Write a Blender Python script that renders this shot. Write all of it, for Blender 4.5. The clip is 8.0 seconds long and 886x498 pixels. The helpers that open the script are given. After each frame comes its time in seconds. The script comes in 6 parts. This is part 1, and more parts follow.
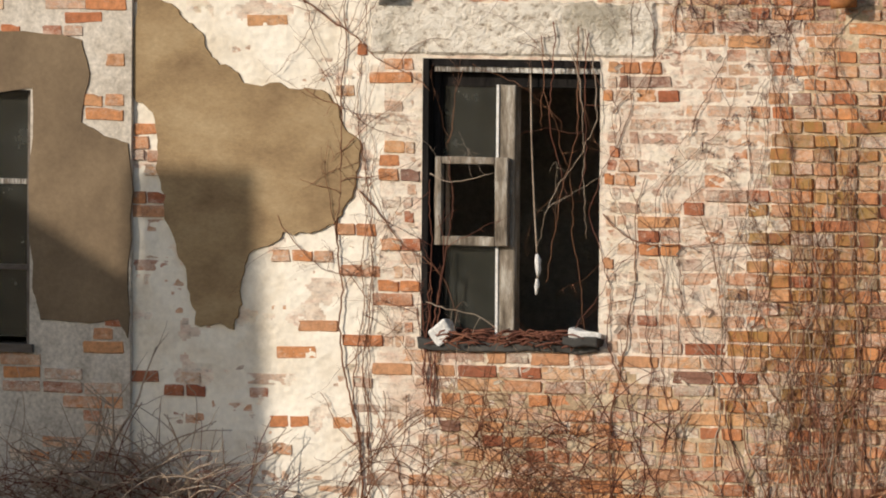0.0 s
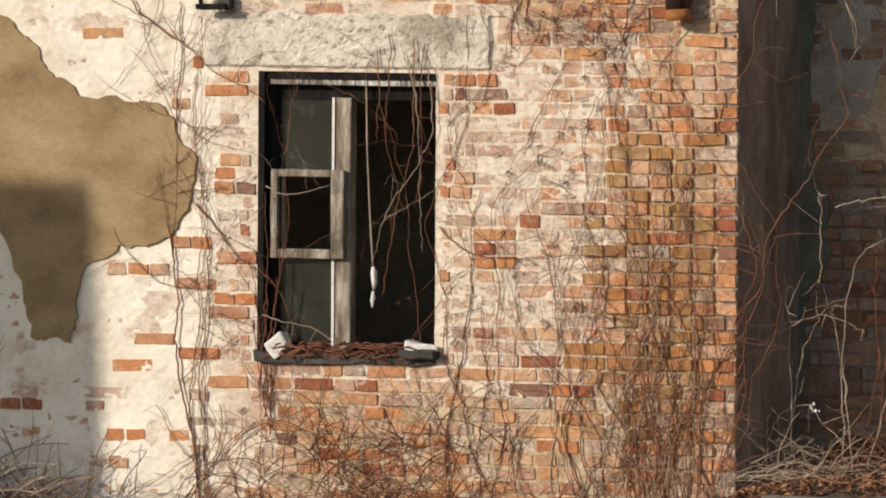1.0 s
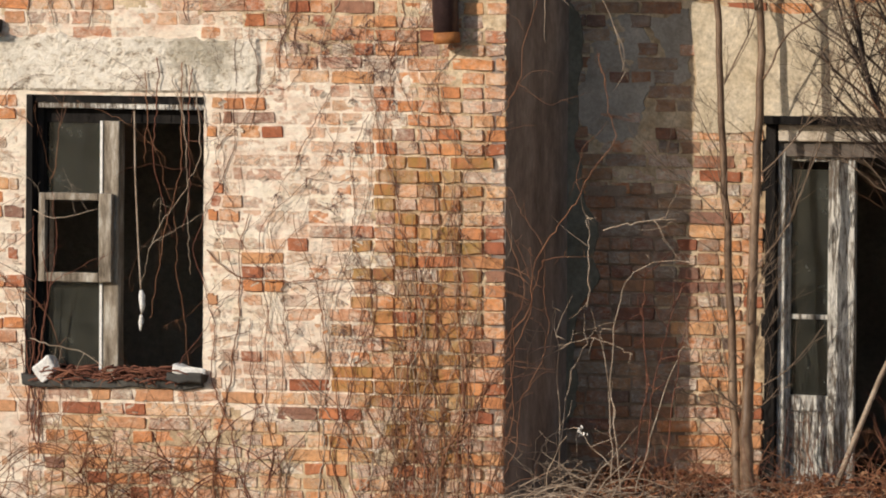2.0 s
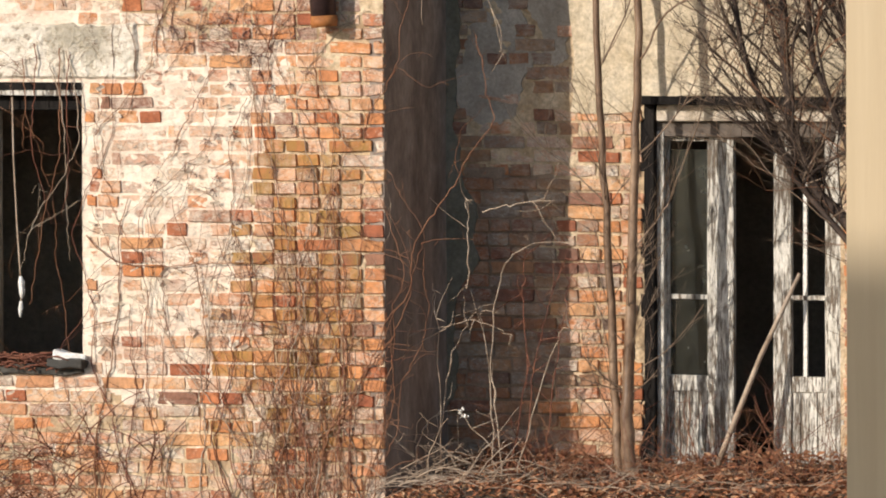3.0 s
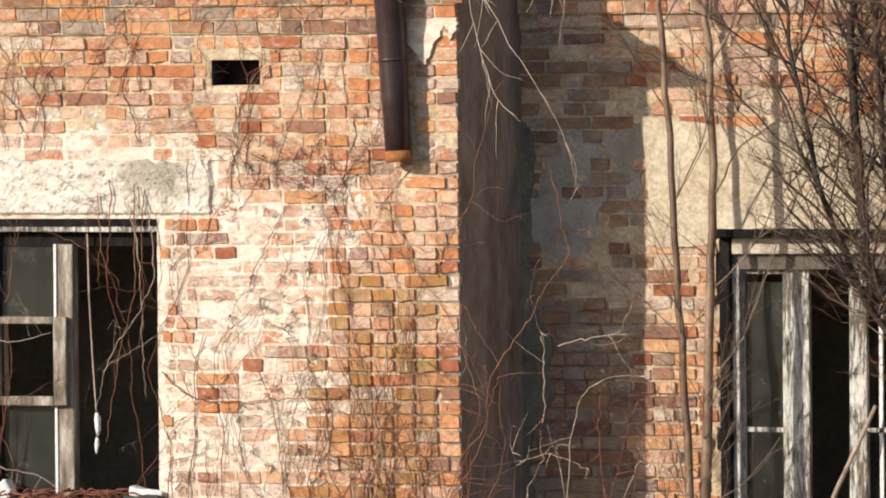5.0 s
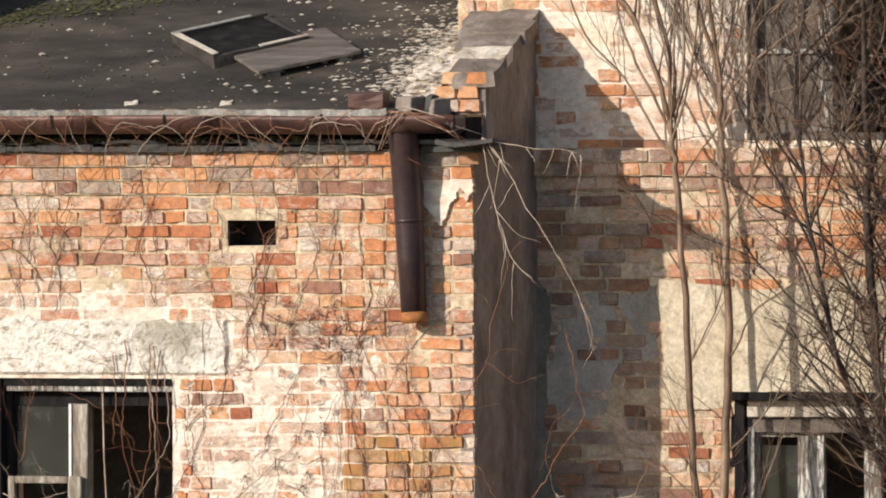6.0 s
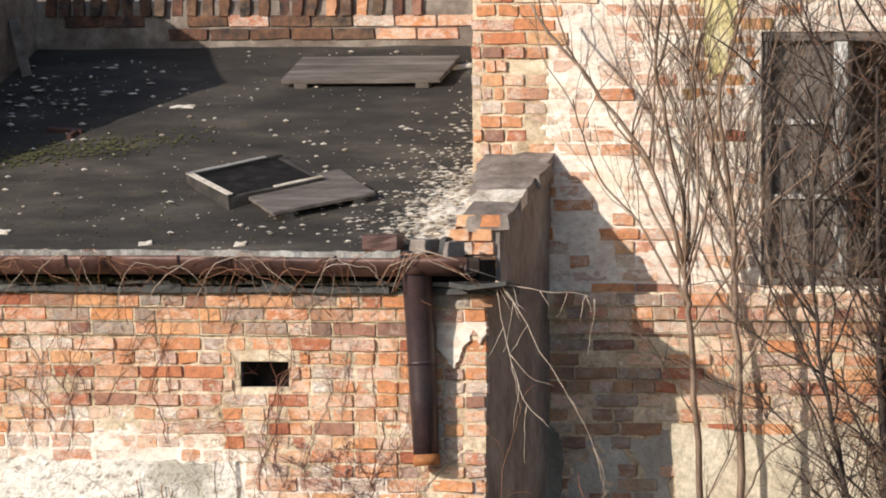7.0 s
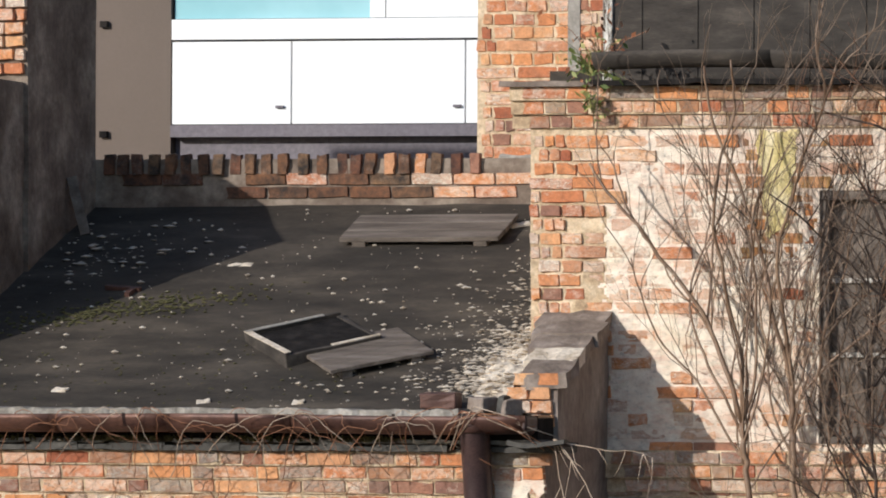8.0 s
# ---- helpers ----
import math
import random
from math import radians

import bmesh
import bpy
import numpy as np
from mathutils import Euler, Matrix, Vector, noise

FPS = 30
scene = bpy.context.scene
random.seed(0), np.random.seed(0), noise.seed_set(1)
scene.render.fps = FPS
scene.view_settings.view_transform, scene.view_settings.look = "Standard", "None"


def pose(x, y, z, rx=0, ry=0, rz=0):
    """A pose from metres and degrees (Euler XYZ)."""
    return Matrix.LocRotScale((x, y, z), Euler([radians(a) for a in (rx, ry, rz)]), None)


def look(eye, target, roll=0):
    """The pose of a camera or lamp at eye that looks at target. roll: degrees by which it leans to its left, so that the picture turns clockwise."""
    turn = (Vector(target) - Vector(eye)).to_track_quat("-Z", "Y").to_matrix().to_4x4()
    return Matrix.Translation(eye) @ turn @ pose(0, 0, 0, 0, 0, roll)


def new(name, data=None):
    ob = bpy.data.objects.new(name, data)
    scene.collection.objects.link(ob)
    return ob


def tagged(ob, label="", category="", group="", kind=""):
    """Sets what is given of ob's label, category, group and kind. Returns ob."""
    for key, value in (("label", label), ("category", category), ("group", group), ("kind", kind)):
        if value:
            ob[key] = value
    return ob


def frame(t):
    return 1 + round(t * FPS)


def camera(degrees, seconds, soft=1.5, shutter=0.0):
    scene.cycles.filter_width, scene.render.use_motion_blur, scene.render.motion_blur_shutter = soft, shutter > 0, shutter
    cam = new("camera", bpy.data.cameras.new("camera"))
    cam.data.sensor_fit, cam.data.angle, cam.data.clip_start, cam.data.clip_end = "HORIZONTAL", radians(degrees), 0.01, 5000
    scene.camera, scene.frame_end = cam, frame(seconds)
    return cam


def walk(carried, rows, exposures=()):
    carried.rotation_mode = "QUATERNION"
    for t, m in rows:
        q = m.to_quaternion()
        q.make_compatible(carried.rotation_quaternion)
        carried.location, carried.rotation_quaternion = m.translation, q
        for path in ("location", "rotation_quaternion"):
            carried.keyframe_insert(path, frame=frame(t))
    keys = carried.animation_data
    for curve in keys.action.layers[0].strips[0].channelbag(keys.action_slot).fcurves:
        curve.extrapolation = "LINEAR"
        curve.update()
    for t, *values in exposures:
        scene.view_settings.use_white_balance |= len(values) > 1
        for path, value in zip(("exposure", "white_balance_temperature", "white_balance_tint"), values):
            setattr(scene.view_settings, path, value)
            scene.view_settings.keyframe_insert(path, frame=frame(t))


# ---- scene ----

# The camera stands still on a far vantage point and pans with a long lens.
cam = camera(4.5, 8.0, soft=1.9)
EYE = (20.521, -56.382, 3.6)
ROWS = [
    (0.0, 87.688, -0.3943, 22.3395), (0.5, 87.8046, -0.3132, 21.8783), (1.0, 87.7574, -0.3363, 21.5029),
    (1.5, 87.8617, -0.4138, 20.8888), (2.0, 87.8827, -0.3504, 20.3241), (2.2, 87.901, -0.154, 20.1575),
    (3.3, 87.7609, 0.3039, 19.5337), (3.5, 87.7711, 0.4694, 19.5232), (4.0, 87.8803, 0.4332, 19.6863),
    (4.5, 88.089, 0.2162, 19.9492), (4.7, 88.2628, 0.4237, 19.9619), (5.8, 89.1291, 0.4636, 20.1333),
    (6.0, 89.3021, 0.2264, 20.1489), (6.5, 89.6507, -0.0464, 20.0837), (7.0, 90.0267, -0.2202, 20.2198),
    (7.5, 90.4551, -0.2173, 20.3898), (8.0, 90.8297, -0.2711, 20.5141),
]
walk(cam, [(t, pose(*EYE, rx, ry, rz)) for t, rx, ry, rz in ROWS], exposures=[(0.0, -0.36, 6450, 10), (1.5, -0.33, 6500, 10), (2.0, -0.24, 6450, 10), (3.4, 0.18, 6300, 10), (4.7, 0.18, 6250, 10), (6.0, 0.17, 6050, 9), (7.0, 0.22, 5850, 9), (7.5, 0.22, 5750, 9), (8.0, -0.02, 5800, 9)])

# ---- light: a low clear sun from the front left, and the sky ----
SUN = Vector((0.71, 1.0, -0.46)).normalized()
sun_data = bpy.data.lights.new("sun", "SUN")
sun_data.energy, sun_data.angle, sun_data.color = 4.4, radians(0.53), (1.0, 0.90, 0.77)
sun = new("sun", sun_data)
sun.matrix_basis = look((-20, -28, 14), Vector((-20, -28, 14)) + SUN)
sky_world = bpy.data.worlds.new("sky")
scene.world = sky_world
sky_world.use_nodes = True
wn = sky_world.node_tree
wn.nodes.clear()
sky = wn.nodes.new("ShaderNodeTexSky")
sky.sky_type, sky.sun_disc = "NISHITA", False
sky.sun_elevation, sky.sun_rotation = radians(20.6), radians(215.4)
bg = wn.nodes.new("ShaderNodeBackground")
bg.inputs["Strength"].default_value = 0.15
wo = wn.nodes.new("ShaderNodeOutputWorld")
wn.links.new(sky.outputs[0], bg.inputs[0])
wn.links.new(bg.outputs[0], wo.inputs[0])


# ---- materials ----
class Nodes:
    """A small builder of node materials in world coordinates."""

    def __init__(self, name):
        self.m = bpy.data.materials.new(name)
        self.m.use_nodes = True
        self.t = self.m.node_tree
        self.b = self.t.nodes["Principled BSDF"]
        self.pos = self.t.nodes.new("ShaderNodeNewGeometry")

    def put(self, socket, value):
        if isinstance(value, bpy.types.NodeSocket):
            self.t.links.new(value, socket)
        else:
            socket.default_value = value

    def noise(self, scale, detail=4, rough=0.6, stretch=None, offset=0.0):
        n = self.t.nodes.new("ShaderNodeTexNoise")
        n.inputs["Scale"].default_value, n.inputs["Detail"].default_value, n.inputs["Roughness"].default_value = scale, detail, rough
        v = self.pos.outputs["Position"]
        if stretch or offset:
            mp = self.t.nodes.new("ShaderNodeMapping")
            self.put(mp.inputs["Vector"], v)
            mp.inputs["Scale"].default_value = stretch or (1, 1, 1)
            mp.inputs["Location"].default_value = (offset, offset * 0.7, offset * 1.3)
            v = mp.outputs[0]
        self.put(n.inputs["Vector"], v)
        return n.outputs[0]

    def ramp(self, fac, stops):
        n = self.t.nodes.new("ShaderNodeValToRGB")
        el = n.color_ramp.elements
        while len(el) < len(stops):
            el.new(0.5)
        for e, (p, c) in zip(el, stops):
            e.position = p
            e.color = (*c, 1) if isinstance(c, tuple) else (c, c, c, 1)
        self.put(n.inputs[0], fac)
        return n.outputs[0]

    def math(self, op, a, b=0.0):
        n = self.t.nodes.new("ShaderNodeMath")
        n.operation = op
        self.put(n.inputs[0], a)
        self.put(n.inputs[1], b)
        return n.outputs[0]

    def mix(self, fac, a, b, how="MIX"):
        n = self.t.nodes.new("ShaderNodeMix")
        n.data_type, n.blend_type = "RGBA", how
        self.put(n.inputs[0], fac)
        self.put(n.inputs[6], a if isinstance(a, bpy.types.NodeSocket) else (*a, 1))
        self.put(n.inputs[7], b if isinstance(b, bpy.types.NodeSocket) else (*b, 1))
        return n.outputs[2]

    def random(self, island):
        if island:
            return self.pos.outputs["Random Per Island"]
        return self.t.nodes.new("ShaderNodeObjectInfo").outputs["Random"]

    def axis(self, k):
        n = self.t.nodes.new("ShaderNodeSeparateXYZ")
        self.put(n.inputs[0], self.pos.outputs["Position"])
        return n.outputs[k]

    def done(self, colour, rough=0.85, bump=None, depth=0.004, metal=0.0):
        self.put(self.b.inputs["Base Color"], colour if isinstance(colour, bpy.types.NodeSocket) else (*colour, 1))
        self.put(self.b.inputs["Roughness"], rough)
        self.b.inputs["Metallic"].default_value = metal
        if bump is not None:
            n = self.t.nodes.new("ShaderNodeBump")
            n.inputs["Distance"].default_value = depth
            n.inputs["Strength"].default_value = 0.8
            self.put(n.inputs["Height"], bump)
            self.put(self.b.inputs["Normal"], n.outputs[0])
        return self.m


def speckled(name, c1, c2, c3, big=3.0, fine=60.0, rough=0.85, depth=0.003, metal=0.0, stretch=None, gr=0.55, spec=0.4):
    """A surface of three tones: broad stains, and a fine grain that also gives the relief."""
    n = Nodes(name)
    stain = n.ramp(n.noise(big, 5, 0.62, stretch), [(0.3, c1), (0.5, c2), (0.72, c3)])
    grain = n.noise(fine, 3, 0.7, stretch)
    col = n.mix(gr, stain, n.ramp(grain, [(0.25, 0.45), (0.7, 1.25)]), "MULTIPLY")
    n.b.inputs["Specular IOR Level"].default_value = spec
    return n.done(col, rough, grain, depth, metal)


def brick_material(name, island, thin, full, sooty=0.0, stained=False):
    """Fired clay in several reds. A thin pinkish film of wash lies over the given share of it, full lime over another."""
    n = Nodes(name)
    r = n.random(island)
    clay = n.ramp(r, [(0.0, (0.34, 0.105, 0.05)), (0.16, (0.50, 0.18, 0.075)), (0.42, (0.62, 0.27, 0.105)), (0.60, (0.55, 0.22, 0.09)),
                      (0.78, (0.66, 0.36, 0.17)), (0.90, (0.50, 0.23, 0.12)), (1.0, (0.24, 0.12, 0.085))])
    grain = n.noise(95, 4, 0.7)
    clay = n.mix(0.8, clay, n.ramp(n.noise(24, 6, 0.75), [(0.28, 0.42), (0.5, 0.98), (0.7, 1.3)]), "MULTIPLY")
    lime = lime_tone(n)
    tilt = n.math("MULTIPLY", n.math("SUBTRACT", n.math("FRACT", n.math("MULTIPLY", r, 7.31)), 0.5), 0.22)
    film = n.ramp(n.math("ADD", n.math("ADD", n.noise(15, 7, 0.78, (1, 1, 1.5), 5.0), tilt), thin - 0.5), [(0.42, 0.0), (0.60, 0.72)])
    col = n.mix(film, clay, n.mix(0.74, clay, lime))
    cover = n.ramp(n.math("ADD", n.math("ADD", n.noise(33, 6, 0.8, (1, 1, 1.7), 1.5), n.math("MULTIPLY", tilt, 0.8)), full - 0.5), [(0.49, 0.0), (0.57, 0.92)])
    col = n.mix(cover, col, lime)
    dirt = n.ramp(n.noise(3.4, 7, 0.78, (1, 1, 0.6), 2.0), [(0.50, 0.0), (0.74, 0.5)])
    col = n.mix(dirt, col, (0.16, 0.115, 0.085))
    # Grey-black film: soot, and also the shade of recess and back wall.
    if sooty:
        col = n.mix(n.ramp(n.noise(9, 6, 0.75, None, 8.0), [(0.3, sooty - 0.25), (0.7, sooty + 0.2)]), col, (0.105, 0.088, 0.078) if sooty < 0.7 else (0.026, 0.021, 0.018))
    if stained:
        col = n.mix(n.ramp(n.noise(7, 6, 0.78, (1.4, 1, 0.6), 14.0), [(0.38, 0.0), (0.60, 0.75)]), col, (0.31, 0.19, 0.045))
    return n.done(col, 0.92, n.math("ADD", grain, n.math("ADD", n.math("MULTIPLY", cover, 0.5), n.noise(30, 5, 0.75))), 0.007)


def lime_tone(n):
    """Old lime wash: cream, with greyer, yellower and pinker clouds, scuffs and dark specks."""
    base = n.ramp(n.noise(2.3, 6, 0.68), [(0.28, (0.60, 0.47, 0.35)), (0.40, (0.76, 0.62, 0.49)), (0.52, (0.88, 0.77, 0.63)), (0.66, (0.78, 0.66, 0.49)), (0.80, (0.54, 0.45, 0.31))])
    pink = n.ramp(n.noise(8.5, 6, 0.72, (0.75, 1, 1.9), 4.0), [(0.48, 0.0), (0.66, 0.55)])
    base = n.mix(pink, base, (0.66, 0.38, 0.26))
    scuff = n.ramp(n.noise(19, 6, 0.75, (1, 1, 1.7), 7.0), [(0.30, 0.45), (0.45, 0.92), (0.7, 1.12)])
    base = n.mix(0.75, base, scuff, "MULTIPLY")
    chips = n.ramp(n.noise(42, 4, 0.8, (1, 1, 1.6), 11.0), [(0.62, 0.0), (0.70, 0.55)])
    return n.mix(chips, base, (0.30, 0.17, 0.11))


def lime_ground(name):
    """The lime and mortar between and over the bricks."""
    n = Nodes(name)
    grain = n.math("ADD", n.noise(40, 7, 0.78), n.noise(9, 4, 0.6, (1, 1, 1.5), 2.0))
    return n.done(lime_tone(n), 0.92, grain, 0.012)


def sandy_mortar(name):
    """Weathered sandy mortar: tan and ochre, smeared with lime and soot."""
    n = Nodes(name)
    base = n.ramp(n.noise(5, 6, 0.7), [(0.3, (0.27, 0.175, 0.10)), (0.44, (0.50, 0.365, 0.225)), (0.60, (0.70, 0.56, 0.385)), (0.78, (0.44, 0.31, 0.19))])
    base = n.mix(0.7, base, n.ramp(n.noise(34, 5, 0.75), [(0.28, 0.4), (0.6, 1.15)]), "MULTIPLY")
    return n.done(base, 0.95, n.noise(60, 5, 0.75), 0.008)


MAT = {
    "sandy": sandy_mortar("sandy_mortar"),
    "fresh": speckled("smooth_white_lime", (0.72, 0.62, 0.48), (0.86, 0.78, 0.65), (0.90, 0.83, 0.71), 2.6, 26, depth=0.004, gr=0.22),
    "lime": lime_ground("lime_mortar"),
    "shaded_lime": speckled("shaded_lime_plaster", (0.29, 0.245, 0.195), (0.42, 0.365, 0.30), (0.54, 0.48, 0.41), 4, 50, depth=0.006),
    "white_lime": speckled("white_lime_plaster", (0.42, 0.36, 0.29), (0.58, 0.51, 0.42), (0.68, 0.61, 0.52), 5, 40, depth=0.006),
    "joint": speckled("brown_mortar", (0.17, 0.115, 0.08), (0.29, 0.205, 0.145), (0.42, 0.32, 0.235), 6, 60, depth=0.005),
    "render": speckled("ochre_render", (0.22, 0.14, 0.07), (0.33, 0.225, 0.115), (0.42, 0.305, 0.17), 2.6, 40, depth=0.003, stretch=(1, 1, 1.6), gr=0.28),
    "render_dark": speckled("umber_render", (0.14, 0.095, 0.055), (0.195, 0.135, 0.078), (0.25, 0.177, 0.105), 2.2, 40, depth=0.003, gr=0.28),
    "pale_render": speckled("pale_yellow_render", (0.42, 0.33, 0.21), (0.58, 0.48, 0.34), (0.68, 0.58, 0.44), 4.0, 40, depth=0.006, gr=0.7),
    "return": speckled("sooty_render", (0.15, 0.112, 0.09), (0.265, 0.213, 0.176), (0.39, 0.325, 0.272), 4.5, 30, depth=0.005, stretch=(1, 1, 0.5)),
    "green_render": speckled("green_grey_render", (0.12, 0.112, 0.08), (0.18, 0.165, 0.122), (0.26, 0.235, 0.18), 3.5, 45, depth=0.005),
    "tar": speckled("tarred_felt", (0.022, 0.018, 0.013), (0.046, 0.037, 0.028), (0.095, 0.076, 0.056), 2.6, 40, 0.85, 0.006, stretch=(0.6, 1.6, 1), spec=0.3),
    "felt_edge": speckled("grey_felt_edge", (0.16, 0.14, 0.115), (0.26, 0.235, 0.20), (0.40, 0.37, 0.33), 9, 40, depth=0.01),
    "moss": speckled("moss", (0.055, 0.05, 0.018), (0.09, 0.082, 0.026), (0.15, 0.13, 0.055), 9, 90, depth=0.01),
    "rust": speckled("rusty_brown_sheet", (0.06, 0.03, 0.024), (0.10, 0.05, 0.038), (0.155, 0.075, 0.05), 6, 70, 0.5, 0.002, 0.3, (0.6, 1, 1)),
    "pipe": speckled("brown_painted_pipe", (0.035, 0.022, 0.022), (0.055, 0.033, 0.032), (0.085, 0.05, 0.044), 5, 80, 0.38, 0.001, 0.2),
    "collar": speckled("rust_orange", (0.20, 0.07, 0.02), (0.33, 0.12, 0.03), (0.42, 0.17, 0.05), 14, 80, 0.7, 0.002),
    "slate": speckled("slate", (0.03, 0.027, 0.023), (0.052, 0.047, 0.04), (0.095, 0.085, 0.072), 8, 60, 0.7, 0.004),
    "coping": speckled("weathered_coping", (0.11, 0.083, 0.065), (0.19, 0.148, 0.118), (0.34, 0.28, 0.235), 5, 35, depth=0.008),
    "rubble": speckled("white_rubble", (0.38, 0.30, 0.21), (0.62, 0.53, 0.42), (0.76, 0.68, 0.57), 9, 60, depth=0.01),
    "rotwood": speckled("rotten_dark_wood", (0.024, 0.019, 0.015), (0.044, 0.036, 0.029), (0.085, 0.07, 0.057), 7, 60, 0.85, 0.004, stretch=(0.5, 2, 2)),
    "framewood": speckled("brown_flaking_wood", (0.10, 0.075, 0.05), (0.27, 0.22, 0.165), (0.60, 0.55, 0.47), 9, 60, 0.8, 0.006, stretch=(2.5, 2.5, 0.5)),
    "greywood": speckled("grey_weathered_wood", (0.075, 0.058, 0.045), (0.14, 0.112, 0.09), (0.22, 0.185, 0.155), 6, 60, 0.8, 0.004, stretch=(0.4, 3, 2)),
    "darkwood_holeshade": speckled("dark_wood_and_hole_shade", (0.008, 0.007, 0.007), (0.016, 0.014, 0.013), (0.034, 0.029, 0.026), 6, 60, 0.9, 0.003, stretch=(2, 2, 0.4), spec=0.1),
    "vine": speckled("vine_bark", (0.14, 0.058, 0.028), (0.24, 0.105, 0.052), (0.36, 0.19, 0.11), 7, 60, 0.8, 0.002),
    "redvine": speckled("red_vine_bark", (0.10, 0.034, 0.02), (0.17, 0.06, 0.035), (0.27, 0.11, 0.06), 7, 60, 0.8, 0.002),
    "lichen": speckled("yellow_lichen", (0.44, 0.34, 0.11), (0.64, 0.53, 0.24), (0.82, 0.72, 0.50), 9, 40, depth=0.006, stretch=(1.5, 1, 0.5)),
    "berry": speckled("withered_berry", (0.09, 0.04, 0.035), (0.17, 0.085, 0.075), (0.27, 0.16, 0.14), 30, 90, 0.7, 0.002),
    "straw": speckled("dry_stalk", (0.25, 0.175, 0.12), (0.39, 0.295, 0.215), (0.53, 0.435, 0.345), 7, 60, 0.75, 0.002),
    "twig": speckled("grey_brown_twig", (0.13, 0.085, 0.055), (0.22, 0.15, 0.10), (0.36, 0.27, 0.20), 7, 60, 0.7, 0.002),
    "bark": speckled("smooth_bark", (0.10, 0.058, 0.034), (0.20, 0.122, 0.074), (0.38, 0.265, 0.175), 9, 50, 0.45, 0.003, stretch=(1, 1, 0.4)),
    "darkbark": speckled("dark_bark", (0.03, 0.021, 0.017), (0.055, 0.038, 0.03), (0.095, 0.066, 0.05), 9, 50, 0.75, 0.004, stretch=(1, 1, 0.4), spec=0.2),
    "soil": speckled("soil", (0.045, 0.03, 0.02), (0.085, 0.055, 0.035), (0.13, 0.09, 0.055), 4, 40, depth=0.02),
    "stone": speckled("kerb_stone", (0.08, 0.065, 0.05), (0.14, 0.12, 0.095), (0.21, 0.185, 0.15), 7, 60, depth=0.006),
    "panel": speckled("white_panel", (0.80, 0.80, 0.80), (0.82, 0.82, 0.82), (0.84, 0.84, 0.84), 1.0, 30, 0.5, 0.0002, gr=0.05),
    "panelgrey": speckled("grey_violet_sheet", (0.13, 0.115, 0.13), (0.15, 0.13, 0.15), (0.17, 0.15, 0.165), 2, 30, 0.6, 0.001),
    "beige": speckled("beige_cladding", (0.12, 0.09, 0.07), (0.13, 0.098, 0.077), (0.142, 0.107, 0.085), 1.5, 40, 0.7, 0.0005, gr=0.1),
    "column": speckled("cream_cladding", (0.42, 0.325, 0.205), (0.45, 0.35, 0.222), (0.49, 0.385, 0.25), 1.2, 50, 0.7, 0.0004, stretch=(6, 6, 0.2), gr=0.06),
    "white": speckled("white_plaster_lump", (0.72, 0.68, 0.62), (0.80, 0.77, 0.72), (0.84, 0.82, 0.78), 20, 70, depth=0.006),
    "soot": speckled("dark_brown_wall", (0.09, 0.066, 0.05), (0.17, 0.128, 0.098), (0.34, 0.28, 0.22), 3.5, 25, depth=0.008, spec=0.2),
    "inside": speckled("dim_room_plaster", (0.38, 0.35, 0.31), (0.48, 0.45, 0.40), (0.56, 0.53, 0.48), 2, 30),
    "concrete": speckled("grey_concrete", (0.20, 0.18, 0.155), (0.30, 0.275, 0.24), (0.38, 0.35, 0.31), 6, 50, depth=0.006),
}
for isl in (False, True):
    k = "i" if isl else "o"
    MAT["bare" + k] = brick_material("bare_brick", isl, 0.43, 0.40)
    MAT["half" + k] = brick_material("half_washed_brick", isl, 0.56, 0.45)
    MAT["wash" + k] = brick_material("washed_brick", isl, 0.66, 0.49)
    MAT["moss" + k] = brick_material("moss_stained_brick", isl, 0.42, 0.39, stained=True)
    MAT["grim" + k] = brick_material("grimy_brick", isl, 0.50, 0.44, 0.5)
    MAT["soot" + k] = brick_material("soot_and_shadow_brick", isl, 0.36, 0.34, 0.84)

n = Nodes("flaking_stucco")
flakes = n.ramp(n.noise(16, 7, 0.8, (1, 1, 1.5)), [(0.38, (0.34, 0.26, 0.19)), (0.44, (0.70, 0.61, 0.49)), (0.52, (0.88, 0.80, 0.68))])
smear = n.ramp(n.noise(2.2, 5, 0.65, (1, 1, 0.7), 21.0), [(0.47, 0.0), (0.62, 0.75)])
tone = n.mix(smear, flakes, n.ramp(n.noise(30, 5, 0.7), [(0.3, (0.22, 0.185, 0.13)), (0.7, (0.47, 0.41, 0.30))]))
MAT["stucco"] = n.done(tone, 0.92, n.math("ADD", n.noise(16, 7, 0.8, (1, 1, 1.5)), n.noise(60, 4, 0.7)), 0.018)


def leaf_material():
    n = Nodes("dry_leaves")
    c = n.ramp(n.random(True), [(0.0, (0.14, 0.05, 0.025)), (0.4, (0.30, 0.115, 0.05)), (0.75, (0.42, 0.19, 0.09)), (1.0, (0.52, 0.34, 0.20))])
    return n.done(c, 0.8)


MAT["leaf"] = leaf_material()
n = Nodes("old_painted_wood")
wood = n.ramp(n.noise(14, 6, 0.7, (4, 4, 0.35)), [(0.3, (0.07, 0.05, 0.035)), (0.6, (0.20, 0.155, 0.115)), (0.8, (0.32, 0.265, 0.21))])
paint = n.ramp(n.noise(26, 5, 0.7, (1, 1, 0.4), 3.0), [(0.3, (0.40, 0.365, 0.31)), (0.6, (0.74, 0.70, 0.63))])
loss = n.ramp(n.math("ADD", n.noise(34, 7, 0.8, (2.2, 2.2, 0.25), 6.0), n.math("MULTIPLY", n.noise(3.5, 3, 0.5, (1, 1, 0.6), 9.0), 0.35)), [(0.66, 0.0), (0.74, 1.0)])
